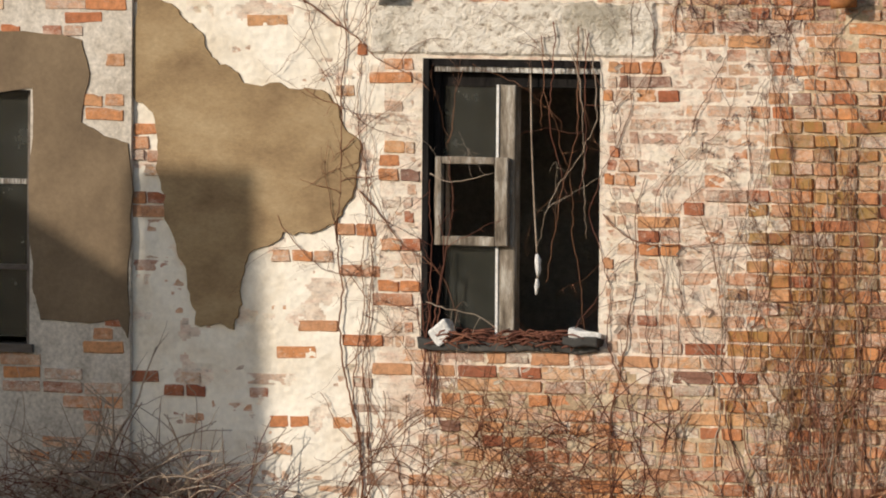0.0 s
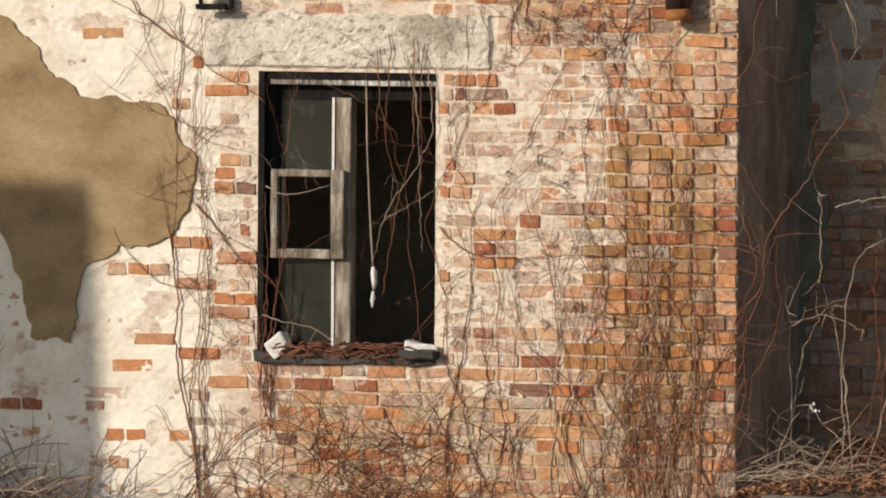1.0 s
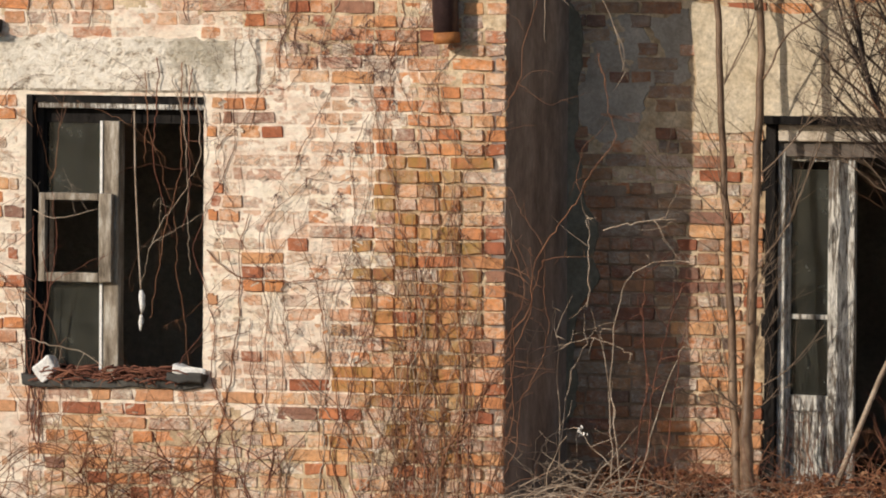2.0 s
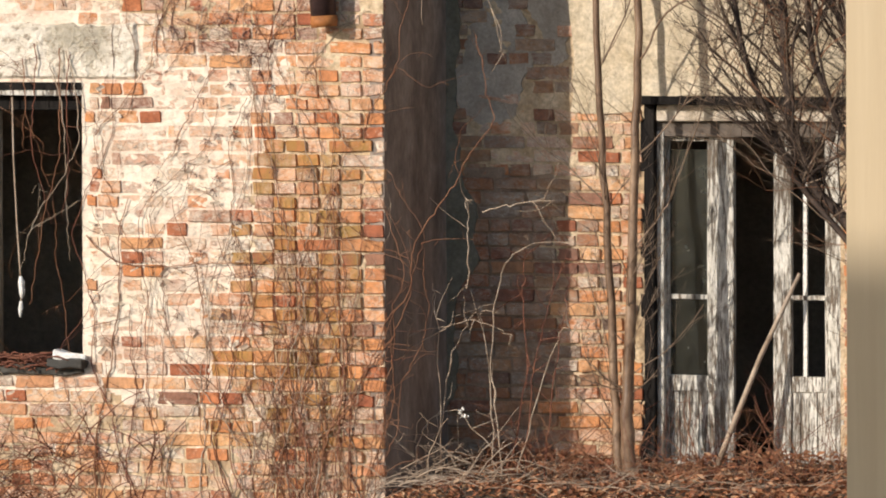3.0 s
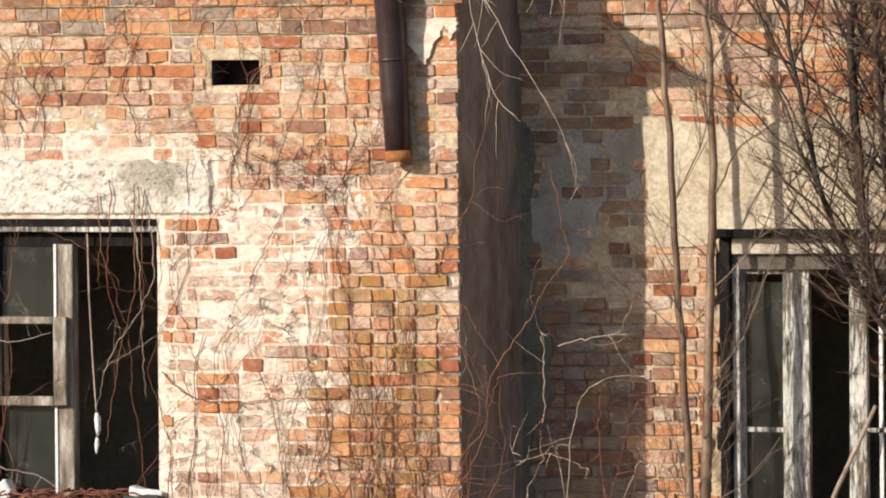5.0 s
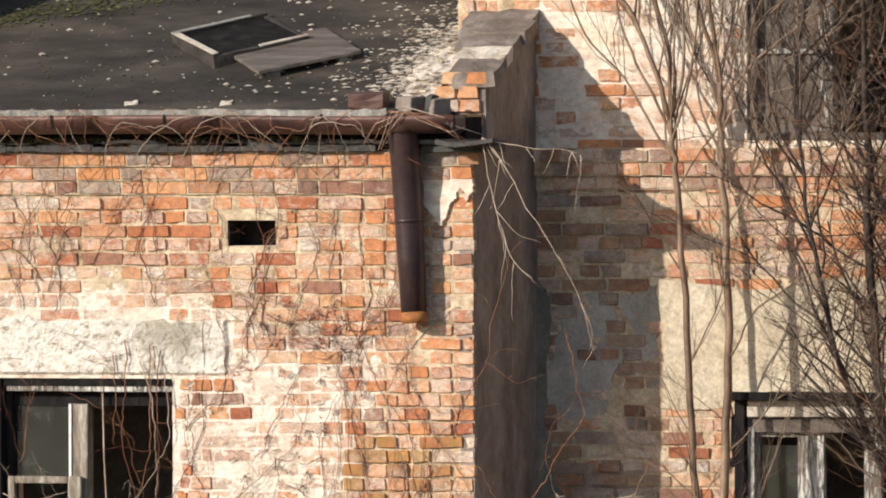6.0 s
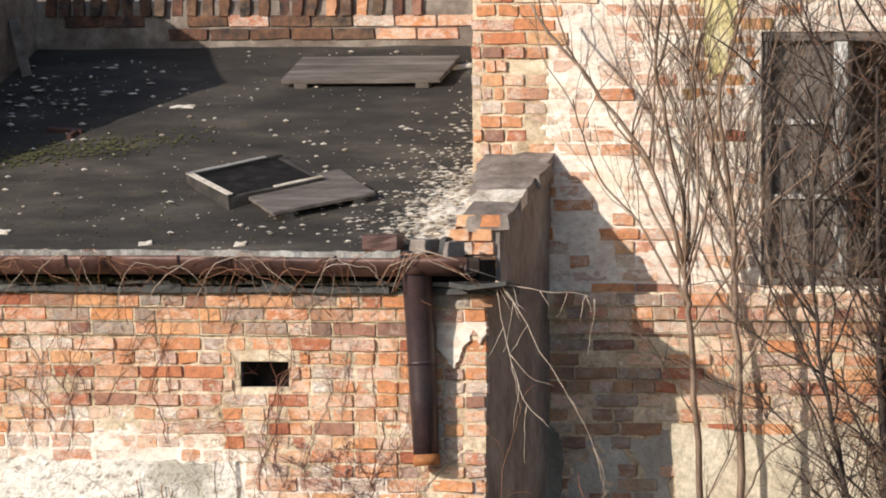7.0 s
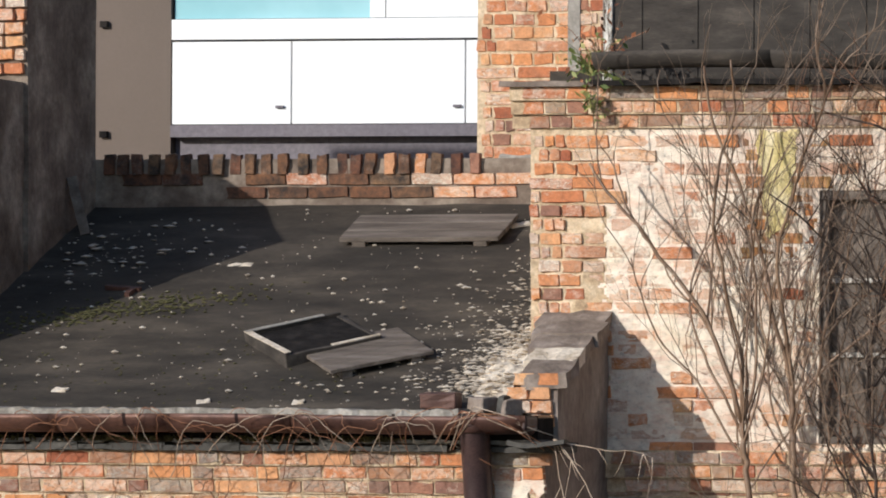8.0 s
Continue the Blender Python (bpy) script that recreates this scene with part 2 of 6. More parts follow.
MAT["oldwood"] = n.done(n.mix(loss, paint, wood), 0.8, n.math("SUBTRACT", n.noise(60, 4, 0.7, (2, 2, 0.3)), loss), 0.006)


def glass_material():
    n = Nodes("dusty_glass")
    n.b.inputs["Transmission Weight"].default_value = 0.75
    n.b.inputs["IOR"].default_value = 1.45
    dust = n.ramp(n.noise(5, 5, 0.6), [(0.35, (0.045, 0.05, 0.042)), (0.7, (0.10, 0.105, 0.085))])
    return n.done(dust, n.ramp(n.noise(8, 4, 0.6), [(0.3, 0.12), (0.7, 0.3)]))


MAT["glass"] = glass_material()
tint = Nodes("blue_window")
MAT["blue"] = tint.done(tint.ramp(tint.noise(1.5), [(0.3, (0.25, 0.48, 0.52)), (0.7, (0.36, 0.60, 0.64))]), 0.15)
green = Nodes("green_leaf")
MAT["green"] = green.done(green.ramp(green.random(True), [(0.0, (0.06, 0.09, 0.02)), (0.6, (0.16, 0.20, 0.05)), (1.0, (0.34, 0.30, 0.10))]), 0.6)


# ---- mesh helpers ----
def mesh_of(name, bm, material):
    me = bpy.data.meshes.new(name)
    bm.to_mesh(me)
    bm.free()
    me.materials.append(MAT[material])
    return me


def thing(name, label, category, kind="", group="", at=(0, 0, 0)):
    """An empty at a thing's base, to which its parts are given."""
    ob = new(name)
    ob.empty_display_size = 0.1
    ob.location = at
    return tagged(ob, label, category, group, kind)


def placed(ob):
    """Where an object stands in the world, by its parents."""
    return placed(ob.parent) @ ob.matrix_parent_inverse @ ob.matrix_basis if ob.parent else ob.matrix_basis.copy()


def part(name, bm, material, parent=None, label=""):
    """One mesh object from a bmesh in world coordinates, under a thing or a part."""
    ob = new(name, mesh_of(name, bm, material))
    if parent:
        ob.parent = parent
        ob.matrix_parent_inverse = placed(parent).inverted()
    return tagged(ob, label)


def box(x0, x1, y0, y1, z0, z1, bm=None, bevel=0.0):
    b = bmesh.new()
    vs = [b.verts.new((x, y, z)) for x in (x0, x1) for y in (y0, y1) for z in (z0, z1)]
    for f in ((0, 1, 3, 2), (4, 6, 7, 5), (0, 4, 5, 1), (2, 3, 7, 6), (0, 2, 6, 4), (1, 5, 7, 3)):
        b.faces.new([vs[i] for i in f])
    if bevel:
        bmesh.ops.bevel(b, geom=b.edges[:], offset=bevel, segments=2, affect="EDGES", profile=0.5)
    if bm is None:
        return b
    me = bpy.data.meshes.new("tmp")
    b.to_mesh(me)
    b.free()
    bm.from_mesh(me)
    bpy.data.meshes.remove(me)
    return bm


def worn(bm, amount, cuts=2, scale=6.0):
    """Subdivide and push the points about, for chipped and uneven things."""
    if cuts:
        bmesh.ops.subdivide_edges(bm, edges=bm.edges[:], cuts=cuts, use_grid_fill=True)
    for v in bm.verts:
        v.co += noise.noise_vector(v.co * scale) * amount
    return bm


def wall_with_holes(x0, x1, y0, y1, z0, z1, holes):
    """A thick wall along x, with openings (x0, x1, z0, z1) that go through it."""
    xs = sorted({x0, x1, *[h[0] for h in holes], *[h[1] for h in holes]})
    zs = sorted({z0, z1, *[h[2] for h in holes], *[h[3] for h in holes]})
    bm = bmesh.new()
    for a, b in zip(xs, xs[1:]):
        for c, d in zip(zs, zs[1:]):
            if not any(h[0] <= a and b <= h[1] and h[2] <= c and d <= h[3] for h in holes):
                box(a, b, y0, y1, c, d, bm)
    bmesh.ops.remove_doubles(bm, verts=bm.verts[:], dist=1e-5)
    seen = {}
    for f in bm.faces:
        seen.setdefault(tuple(round(c, 4) for c in f.calc_center_median()), []).append(f)
    bmesh.ops.delete(bm, geom=[f for fs in seen.values() if len(fs) > 1 for f in fs], context="FACES")
    return bm


def tube_data(verts, faces, pts, radii, sides=4):
    base = len(verts)
    n = len(pts)
    for i, p in enumerate(pts):
        d = (pts[min(i + 1, n - 1)] - pts[max(i - 1, 0)])
        d = d.normalized() if d.length > 1e-9 else Vector((0, 0, 1))
        u = d.cross(Vector((0.31, 0.9, 0.27))).normalized()
        w = d.cross(u)
        for k in range(sides):
            a = 2 * math.pi * k / sides
            verts.append(p + (u * math.cos(a) + w * math.sin(a)) * radii[i])
        if i:
            for k in range(sides):
                a, b = base + (i - 1) * sides + k, base + (i - 1) * sides + (k + 1) % sides
                faces.append((a, b, b + sides, a + sides))
    faces.append(tuple(base + k for k in range(sides))[::-1])
    faces.append(tuple(base + (n - 1) * sides + k for k in range(sides)))


def mesh_object(name, verts, faces, material, parent=None, smooth=True):
    me = bpy.data.meshes.new(name)
    me.from_pydata([tuple(v) for v in verts], [], faces)
    if smooth:
        me.polygons.foreach_set("use_smooth", [True] * len(me.polygons))
    me.materials.append(MAT[material])
    ob = new(name, me)
    if parent:
        ob.parent = parent
        ob.matrix_parent_inverse = placed(parent).inverted()
    return ob


def rough_outline(corners, depth=3, amount=0.16, seed=1):
    """A closed outline through the corners, broken like torn plaster."""
    rnd = random.Random(seed)
    pts = [Vector((*c, 0)) for c in corners]
    for _ in range(depth):
        out = []
        for a, b in zip(pts, pts[1:] + pts[:1]):
            d = b - a
            shift = min(max(rnd.uniform(-amount, amount) * d.length, -0.022), 0.022)
            out += [a, (a + b) / 2 + Vector((-d.y, d.x, 0)).normalized() * shift]
        pts = out
    return [(p.x, p.y) for p in pts]


def plate(corners, y_back, y_front, seed=1, depth=3, amount=0.16):
    """A coat of plaster on a wall along x, with a torn edge and a sloped rim."""
    ring = rough_outline(corners, depth, amount, seed)
    cx, cz = sum(p[0] for p in ring) / len(ring), sum(p[1] for p in ring) / len(ring)
    bm = bmesh.new()
    back = [bm.verts.new((x, y_back, z)) for x, z in ring]
    front = [bm.verts.new((x + (cx - x) * 0.004, y_front, z + (cz - z) * 0.004)) for x, z in ring]
    n = len(ring)
    for i in range(n):
        bm.faces.new((back[i], back[(i + 1) % n], front[(i + 1) % n], front[i]))
    bm.faces.new(front)
    bm.normal_update()
    bmesh.ops.triangulate(bm, faces=[f for f in bm.faces if len(f.verts) > 4])
    bmesh.ops.recalc_face_normals(bm, faces=bm.faces[:])
    return bm


def flaked_slab(x0, x1, z0, z1, step=0.018):
    """A thin coat of stucco with a broken outline, most of all along its top, and flakes lost from its face."""
    nx, nz = int((x1 - x0) / step), int((z1 - z0) / step)
    bm = bmesh.new()
    grid = []
    for j in range(nz + 1):
        row = []
        for i in range(nx + 1):
            u, v = i / nx, j / nz
            x, z = x0 + (x1 - x0) * u, z0 + (z1 - z0) * v
            z += v * 0.05 * noise.noise((x * 4, 3, 1)) + v * 0.025 * noise.noise((x * 17, 5, 2)) + (1 - v) * 0.007 * noise.noise((x * 14, 9, 2))
            x += 0.012 * noise.noise((7, z * 14, 4)) * abs(2 * u - 1)
            d = min(u * nx, (1 - u) * nx, v * nz, (1 - v) * nz)
            flake = 0.006 if noise.noise((x * 7, z * 9, 11)) + 0.6 * noise.noise((x * 21, z * 25, 12)) > 0.22 else 0.0
            y = -0.012 + flake - 0.006 * noise.noise((x * 9, z * 11, 6)) if d >= 1 else 0.012
            row.append(bm.verts.new((x, y, z)))
        grid.append(row)
    for a, b in zip(grid, grid[1:]):
        for i in range(nx):
            bm.faces.new((a[i], a[i + 1], b[i + 1], b[i]))
    rim = [e for e in bm.edges if e.is_boundary]
    out = bmesh.ops.extrude_edge_only(bm, edges=rim)
    for v in out["geom"]:
        if isinstance(v, bmesh.types.BMVert):
            v.co.y = 0.10
    bmesh.ops.recalc_face_normals(bm, faces=bm.faces[:])
    return bm


def inside(poly, x, z):
    hit = False
    for (x0, z0), (x1, z1) in zip(poly, poly[1:] + poly[:1]):
        if (z0 > z) != (z1 > z) and x < (x1 - x0) * (z - z0) / (z1 - z0) + x0:
            hit = not hit
    return hit


# ---- the ground ----
def ground_height(x, y):
    rise = (0.5 + 0.5 * math.tanh((x + 0.35) * 2.5)) * (0.5 + 0.5 * math.tanh((y + 0.55) * 4.5))
    near = math.exp(-((x + 2) ** 2 + (y + 1) ** 2) / 300)
    return -0.55 + rise * (0.57 + 0.10 * min(max(y, 0), 1)) + near * 0.05 * noise.noise((x * 1.3, y * 1.3, 0))


def axis_steps(lo, hi, fine, far):
    out, v, step = [], lo, fine
    while v < hi:
        out.append(v)
        v += step
    a, step = [], fine
    v = lo
    while v > -far:
        step *= 1.45
        v -= step
        a.append(v)
    b, step = [], fine
    v = out[-1]
    while v < far:
        step *= 1.45
        v += step
        b.append(v)
    return a[::-1] + out + b


gx, gy = axis_steps(-7, 5, 0.12, 1500), axis_steps(-2.5, 1.3, 0.1, 1500)
gv = [(x, y, ground_height(x, y)) for y in gy for x in gx]
gf = [(j * len(gx) + i, j * len(gx) + i + 1, (j + 1) * len(gx) + i + 1, (j + 1) * len(gx) + i) for j in range(len(gy) - 1) for i in range(len(gx) - 1)]
tagged(mesh_object("ground", gv, gf, "soil"), "bare brown soil strewn with dead leaves", "ground", kind="structure")

# ---- the large structure ----
WINDOW = (-2.755, -1.725, 0.62, 2.17)
LEFT_WINDOW = (-5.95, -5.07, 0.56, 1.96)
VENT = (-1.40, -1.13, 2.885, 3.02)
DOOR = (1.13, 2.23, 0.03, 2.05)
UPPER_WINDOW = (1.20, 2.15, 3.44, 4.80)
ROOF_Z, ROOF_S = 3.60, 0.38

wing_wall = tagged(part("wall_wing_front", wall_with_holes(-9, -0.03, 0.03, 0.40, -0.7, 3.40, [WINDOW, VENT, LEFT_WINDOW]), "lime"),
                   "lime-washed brick wall of the low wing, peeling and overgrown", "wall", kind="structure")
bm = bmesh.new()
for a, b in ((0.40, 1.0),):
    box(-0.38, -0.06, a, b, -0.7, 3.50, bm)
return_wall = tagged(part("wall_wing_return", worn(bm, 0.012, 5, 3.0), "return"), "soot-grey rendered return wall beside the recess", "wall", kind="structure")
part("render_coat", worn(box(-0.08, 0.002, 0.012, 1.03, -0.7, 3.385), 0.004, 8, 4.0), "return", return_wall)
main_wall = tagged(part("wall_main_front", wall_with_holes(-0.45, 8, 1.03, 1.42, -0.7, 5.14, [DOOR, UPPER_WINDOW]), "lime"),
                   "tall brick wall of the main house with patches of render", "wall", kind="structure")
tagged(part("wall_main_side", box(-0.45, -0.07, 1.42, 7.0, -0.7, 5.30), "lime"), "brick side wall of the main house", "wall", kind="structure")
tagged(part("wall_main_far", box(7.62, 8.0, 1.42, 7.0, -0.7, 5.30), "lime"), "plain far side wall of the main house", "wall", kind="structure")
tagged(part("wall_main_back", box(-0.45, 8, 7.0, 7.38, -0.7, 5.30), "inside"), "plain back wall of the main house", "wall", kind="structure")
tagged(part("ceiling_main", box(-0.07, 7.62, 1.42, 7.0, 2.62, 2.82), "inside"), "dim plaster ceiling between the storeys", "ceiling", kind="structure")
tagged(part("floor_main", box(-0.07, 7.62, 1.42, 7.0, -0.2, 0.03), "inside"), "dark board floor inside the house", "floor", kind="structure")
tagged(part("partition_main", box(-0.07, 7.62, 3.6, 3.7, 0.03, 2.62), "inside"), "dim plaster partition behind the doorway", "wall", kind="structure")
back_wall = tagged(part("wall_wing_back", box(-9, -0.45, 3.06, 3.40, -0.7, 5.03), "soot"), "sooty brick back wall of the low wing", "wall", kind="structure")
tagged(part("wall_wing_inner", box(-8.62, -0.45, 3.02, 3.055, -0.05, 3.30), "inside"), "plain plaster inside the wing", "wall", kind="structure")
tagged(part("wall_wing_left", box(-9.0, -8.62, 0.40, 3.06, -0.7, 3.40), "inside"), "plain end wall of the low wing", "wall", kind="structure")
tagged(part("floor_wing", box(-8.62, -0.38, 0.40, 3.06, -0.7, -0.05), "inside"), "dark floor inside the wing", "floor", kind="structure")
tagged(part("partition_wing", box(-4.3, -4.15, 0.40, 3.06, -0.05, 3.40), "inside"), "dim plaster partition inside the wing", "wall", kind="structure")
tagged(part("wall_main_return", box(-0.45, -0.38, 0.40, 1.42, -0.05, 3.40), "inside"), "dim plaster inside the wing", "wall", kind="structure")


def roof_z(y):
    return ROOF_Z + ROOF_S * y


# The felt roof of the wing: one uneven sheet on a thick deck.
rv, rf = [], []
nx, ny = 150, 60
for j in range(ny + 1):
    for i in range(nx + 1):
        x, y = -9 + 8.60 * i / nx, -0.16 + 3.22 * j / ny
        lap = 0.006 * ((y * 1.05) % 1.0 < 0.5)
        rv.append((x, y, roof_z(y) + lap + 0.02 * noise.noise((x * 0.9, y * 1.4, 3)) + 0.006 * noise.noise((x * 5, y * 7, 1))))
top = len(rv)
rv += [(x, y, z - 0.05) for x, y, z in rv]
w = nx + 1
for j in range(ny):
    for i in range(nx):
        a = j * w + i
        rf += [(a, a + 1, a + w + 1, a + w), (top + a + w, top + a + w + 1, top + a + 1, top + a)]
rf += [(i, top + i, top + i + 1, i + 1) for i in range(nx)]
tagged(mesh_object("roof_wing", rv, rf, "tar"), "black tarred-felt lean-to roof littered with white crumbs", "roof", kind="structure")
tagged(part("ceiling_wing", box(-8.62, -0.38, 0.40, 3.06, 3.20, 3.30), "inside"), "dim ceiling inside the wing", "ceiling", kind="structure")
tagged(part("roof_main", box(-0.45, 8, 1.30, 7.38, 5.32, 5.46), "tar"), "dark felt roof of the main house", "roof", kind="structure")

# Taller neighbouring blocks on the wing's roof, a dark gable, and the upper brick gable behind.
tagged(part("block_low", worn(box(-9, -3.86, 0.55, 2.05, 3.5, 5.45), 0.02, 4, 3.0), "soot"), "dark rendered block standing on the wing roof", "wall", kind="structure")
block_tall = tagged(part("block_tall", worn(box(-9, -3.84, 2.05, 3.06, 4.2, 8.0), 0.015, 4, 3.0), "soot"), "tall dark rendered wall rising from the roof", "wall", kind="structure")
gable = tagged(part("wall_gable", box(-1.65, 8, 3.404, 3.75, 4.0, 7.2), "sandy"), "brick gable wall behind the roofs", "wall", kind="structure")

# ---- the lumpy lime coat in which the bricks sit ----
def coat(name, wall, x0, x1, z0, z1, y, holes, recess, seed, material="lime", bare=None):
    """A lumpy coat; where bare(x, z) passes a half, the sandy mortar shows instead of the lime."""
    step = 0.0125
    nx, nz = int((x1 - x0) / step), int((z1 - z0) / step)
    vs, fs = [], []
    for j in range(nz + 1):
        for i in range(nx + 1):
            x, z = x0 + (x1 - x0) * i / nx, z0 + (z1 - z0) * j / nz
            for h in holes:
                if h[0] < x < h[1] and h[2] < z < h[3]:
                    d = (x - h[0], h[1] - x, z - h[2], h[3] - z)
                    k = d.index(min(d))
                    if d[k] < step:
                        x, z = (h[0], z) if k == 0 else (h[1], z) if k == 1 else (x, h[2]) if k == 2 else (x, h[3])
            lump = 0.006 * noise.noise((x * 3.1, z * 4.0, seed)) + 0.005 * noise.noise((x * 9, z * 13, seed + 4)) + 0.005 * noise.noise((x * 24, z * 36, seed + 8))
            vs.append((x, y - lump + recess(x, z), z))
    for j in range(nz):
        for i in range(nx):
            x, z = x0 + (x1 - x0) * (i + 0.5) / nx, z0 + (z1 - z0) * (j + 0.5) / nz
            if not any(h[0] < x < h[1] and h[2] < z < h[3] for h in holes):
                a = j * (nx + 1) + i
                fs.append((a, a + 1, a + nx + 2, a + nx + 1))
    ob = mesh_object(name, vs, fs, material, wall)
    if bare:
        ob.data.materials.append(MAT["sandy"])
        ob.data.materials.append(MAT["fresh"])
        for p in ob.data.polygons:
            c = p.center
            if c.x + 0.12 * noise.noise((c.x * 3, c.z * 3, 7)) < -2.98 and c.z < 2.62 and noise.noise((c.x * 4, c.z * 6, 9)) + 0.4 * noise.noise((c.x * 15, c.z * 18, 9)) > -0.35:
                p.material_index = 2
                continue
            p.material_index = int(bare(c.x, c.z) + 0.35 * noise.noise((c.x * 6, c.z * 8, seed)) + 0.25 * noise.noise((c.x * 22, c.z * 26, seed)) > 0.5)
    return ob


def blend(a, lo, hi):
    return min(max((a - lo) / (hi - lo), 0), 1)


def wing_bare(x, z):
    """How far the wash is gone from the wing's front: at the corner, under the eaves and below the window."""
    corner = blend(x, -1.0 + 0.3 * blend(z, 1.2, 2.4), -0.55 + 0.25 * blend(z, 1.2, 2.4))
    return max(corner, blend(z, 2.5 - 0.25 * blend(x, -1.6, -1.3), 2.85 - 0.25 * blend(x, -1.6, -1.3)) * blend(x, -4.2, -3.4), 0.7 * blend(z, 0.6, 0.4) * blend(x, -3.0, -2.5))


coat("lime_coat", wing_wall, -6.3, 0.0, -0.7, 3.16, 0.008, [WINDOW, VENT, LEFT_WINDOW], lambda x, z: wing_bare(x, z) * (-0.004 + 0.009 * blend(x, -0.95, -0.6) * blend(z, 2.4, 1.9) + 0.012 * blend(noise.noise((x * 6, z * 7, 2)), -0.2, 0.4)), 1, bare=wing_bare)
coat("lime_coat", main_wall, -0.45, 3.2, 1.70, 5.14, 1.008, [DOOR, UPPER_WINDOW],
     lambda x, z: max(blend(z, 3.4, 3.2), blend(x, 0.1, -0.1)) * (-0.004 + 0.011 * blend(noise.noise((x * 6, z * 7, 2)), -0.25, 0.35)), 2, bare=lambda x, z: max(blend(z, 3.45, 3.2), blend(x, 0.1, -0.15)))
# Mortar turns browner towards the recess corner, its shade put into the colour.
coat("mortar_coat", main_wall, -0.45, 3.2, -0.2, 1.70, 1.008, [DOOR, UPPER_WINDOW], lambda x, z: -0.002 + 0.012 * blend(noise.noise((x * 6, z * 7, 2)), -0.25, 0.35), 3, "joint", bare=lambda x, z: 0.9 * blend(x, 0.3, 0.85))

# ---- brickwork ----
COURSE, PHASE = 0.0752, 0.595


def brick_mesh(name, length, material, seed):
    """A brick's face: a worn block with rounded corners and bitten edges, centred, front towards -y."""
    rnd = random.Random(seed)
    bm = bmesh.new()
    hx, hz = length / 2, 0.0328
    c = 0.0055
    ring = [(-hx, -hz + c), (-hx + c, -hz), (0, -hz), (hx - c, -hz), (hx, -hz + c), (hx, hz - c), (hx - c, hz), (0, hz), (-hx + c, hz), (-hx, hz - c)]
    ring = [(x + rnd.uniform(-0.005, 0.003) * (1 if x > 0 else -1), z + rnd.uniform(-0.0035, 0.002) * (1 if z > 0 else -1)) for x, z in ring]
    if rnd.random() < 0.5:
        k = rnd.choice((0, 1, 3, 4, 5, 6, 8, 9))
        ring[k] = (ring[k][0] * (1 - 0.014 / hx), ring[k][1] * 0.72)
    rings = []
    for y, inset in ((0.03, 0.0), (0.0, 0.0), (-0.006, 0.0025)):
        rings.append([bm.verts.new((x * (1 - inset / hx) + rnd.uniform(-1, 1) * inset * 0.4, y + rnd.uniform(-0.002, 0.002) * (y < 0.01), z * (1 - inset / hz) + rnd.uniform(-1, 1) * inset * 0.4)) for x, z in ring])
    n = len(ring)
    for a, b in zip(rings, rings[1:]):
        for i in range(n):
            bm.faces.new((a[i], a[(i + 1) % n], b[(i + 1) % n], b[i]))
    bm.faces.new(rings[-1])
    bmesh.ops.recalc_face_normals(bm, faces=bm.faces[:])
    return mesh_of(name, bm, material)


BRICK = {}
for kind in ("bare", "half", "wash", "moss", "grim", "soot"):
    for size, length in (("s", 0.245), ("h", 0.120), ("q", 0.057)):
        BRICK[kind, size, "o"] = [brick_mesh("brick", length, kind + "o", 31 * k + len(kind)) for k in range(8)]


def bricks_of(x0, x1, z0, z1, holes, rnd, short=None):
    """Cross bond: courses of stretchers and headers in turn, cut at the openings; short(x): the share of broken stretchers."""
    n0, n1 = math.floor((z0 - PHASE) / COURSE), math.ceil((z1 - PHASE) / COURSE)
    for n in range(n0, n1):
        z = PHASE + (n + 0.5) * COURSE
        if not z0 + 0.02 < z < z1 - 0.02:
            continue
        size, pitch = ("s", 0.252) if n % 2 else ("h", 0.127)
        if rnd.random() < 0.22:
            size, pitch = ("h", 0.127) if size == "s" else ("s", 0.252)
        x = x1 + rnd.choice((0.0, 0.0, 0.03, 0.063))
        while x > x0:
            wide = pitch * rnd.uniform(0.96, 1.02)
            xc, s = x - wide / 2, size
            if x > x1 + 0.002:
                xc, s = (x1 - 0.0595, "h") if rnd.random() < 0.7 else (x1 - 0.029, "q")
                x = x1 - (0.127 if s == "h" else 0.064)
            else:
                x -= wide
            broken = s == "s" and short and rnd.random() < short(xc)
            for cut in ((("h", "h"), ("q", "q", "q", "q")) if broken else ((s,), ("h", "h"), ("q", "q", "q", "q"))) if s == "s" else (("q",),) if s == "q" else ((s,), ("q", "q")):
                k = len(cut)
                span = {"s": 0.252, "h": 0.127, "q": 0.063}[s] / k
                ok = []
                for i, c in enumerate(cut):
                    xi = xc + (i - (k - 1) / 2) * span
                    half = {"s": 0.12, "h": 0.058, "q": 0.028}[c]
                    if not any(h[0] - 0.004 < xi + half and xi - half < h[1] + 0.004 and h[2] - 0.02 < z < h[3] + 0.02 for h in holes) and xi - half > x0 - 0.01:
                        ok.append((xi, z, c))
                if len(ok) == k or k == 4 or s == "q" or (k == 2 and s == "h"):
                    yield from ok
                    break


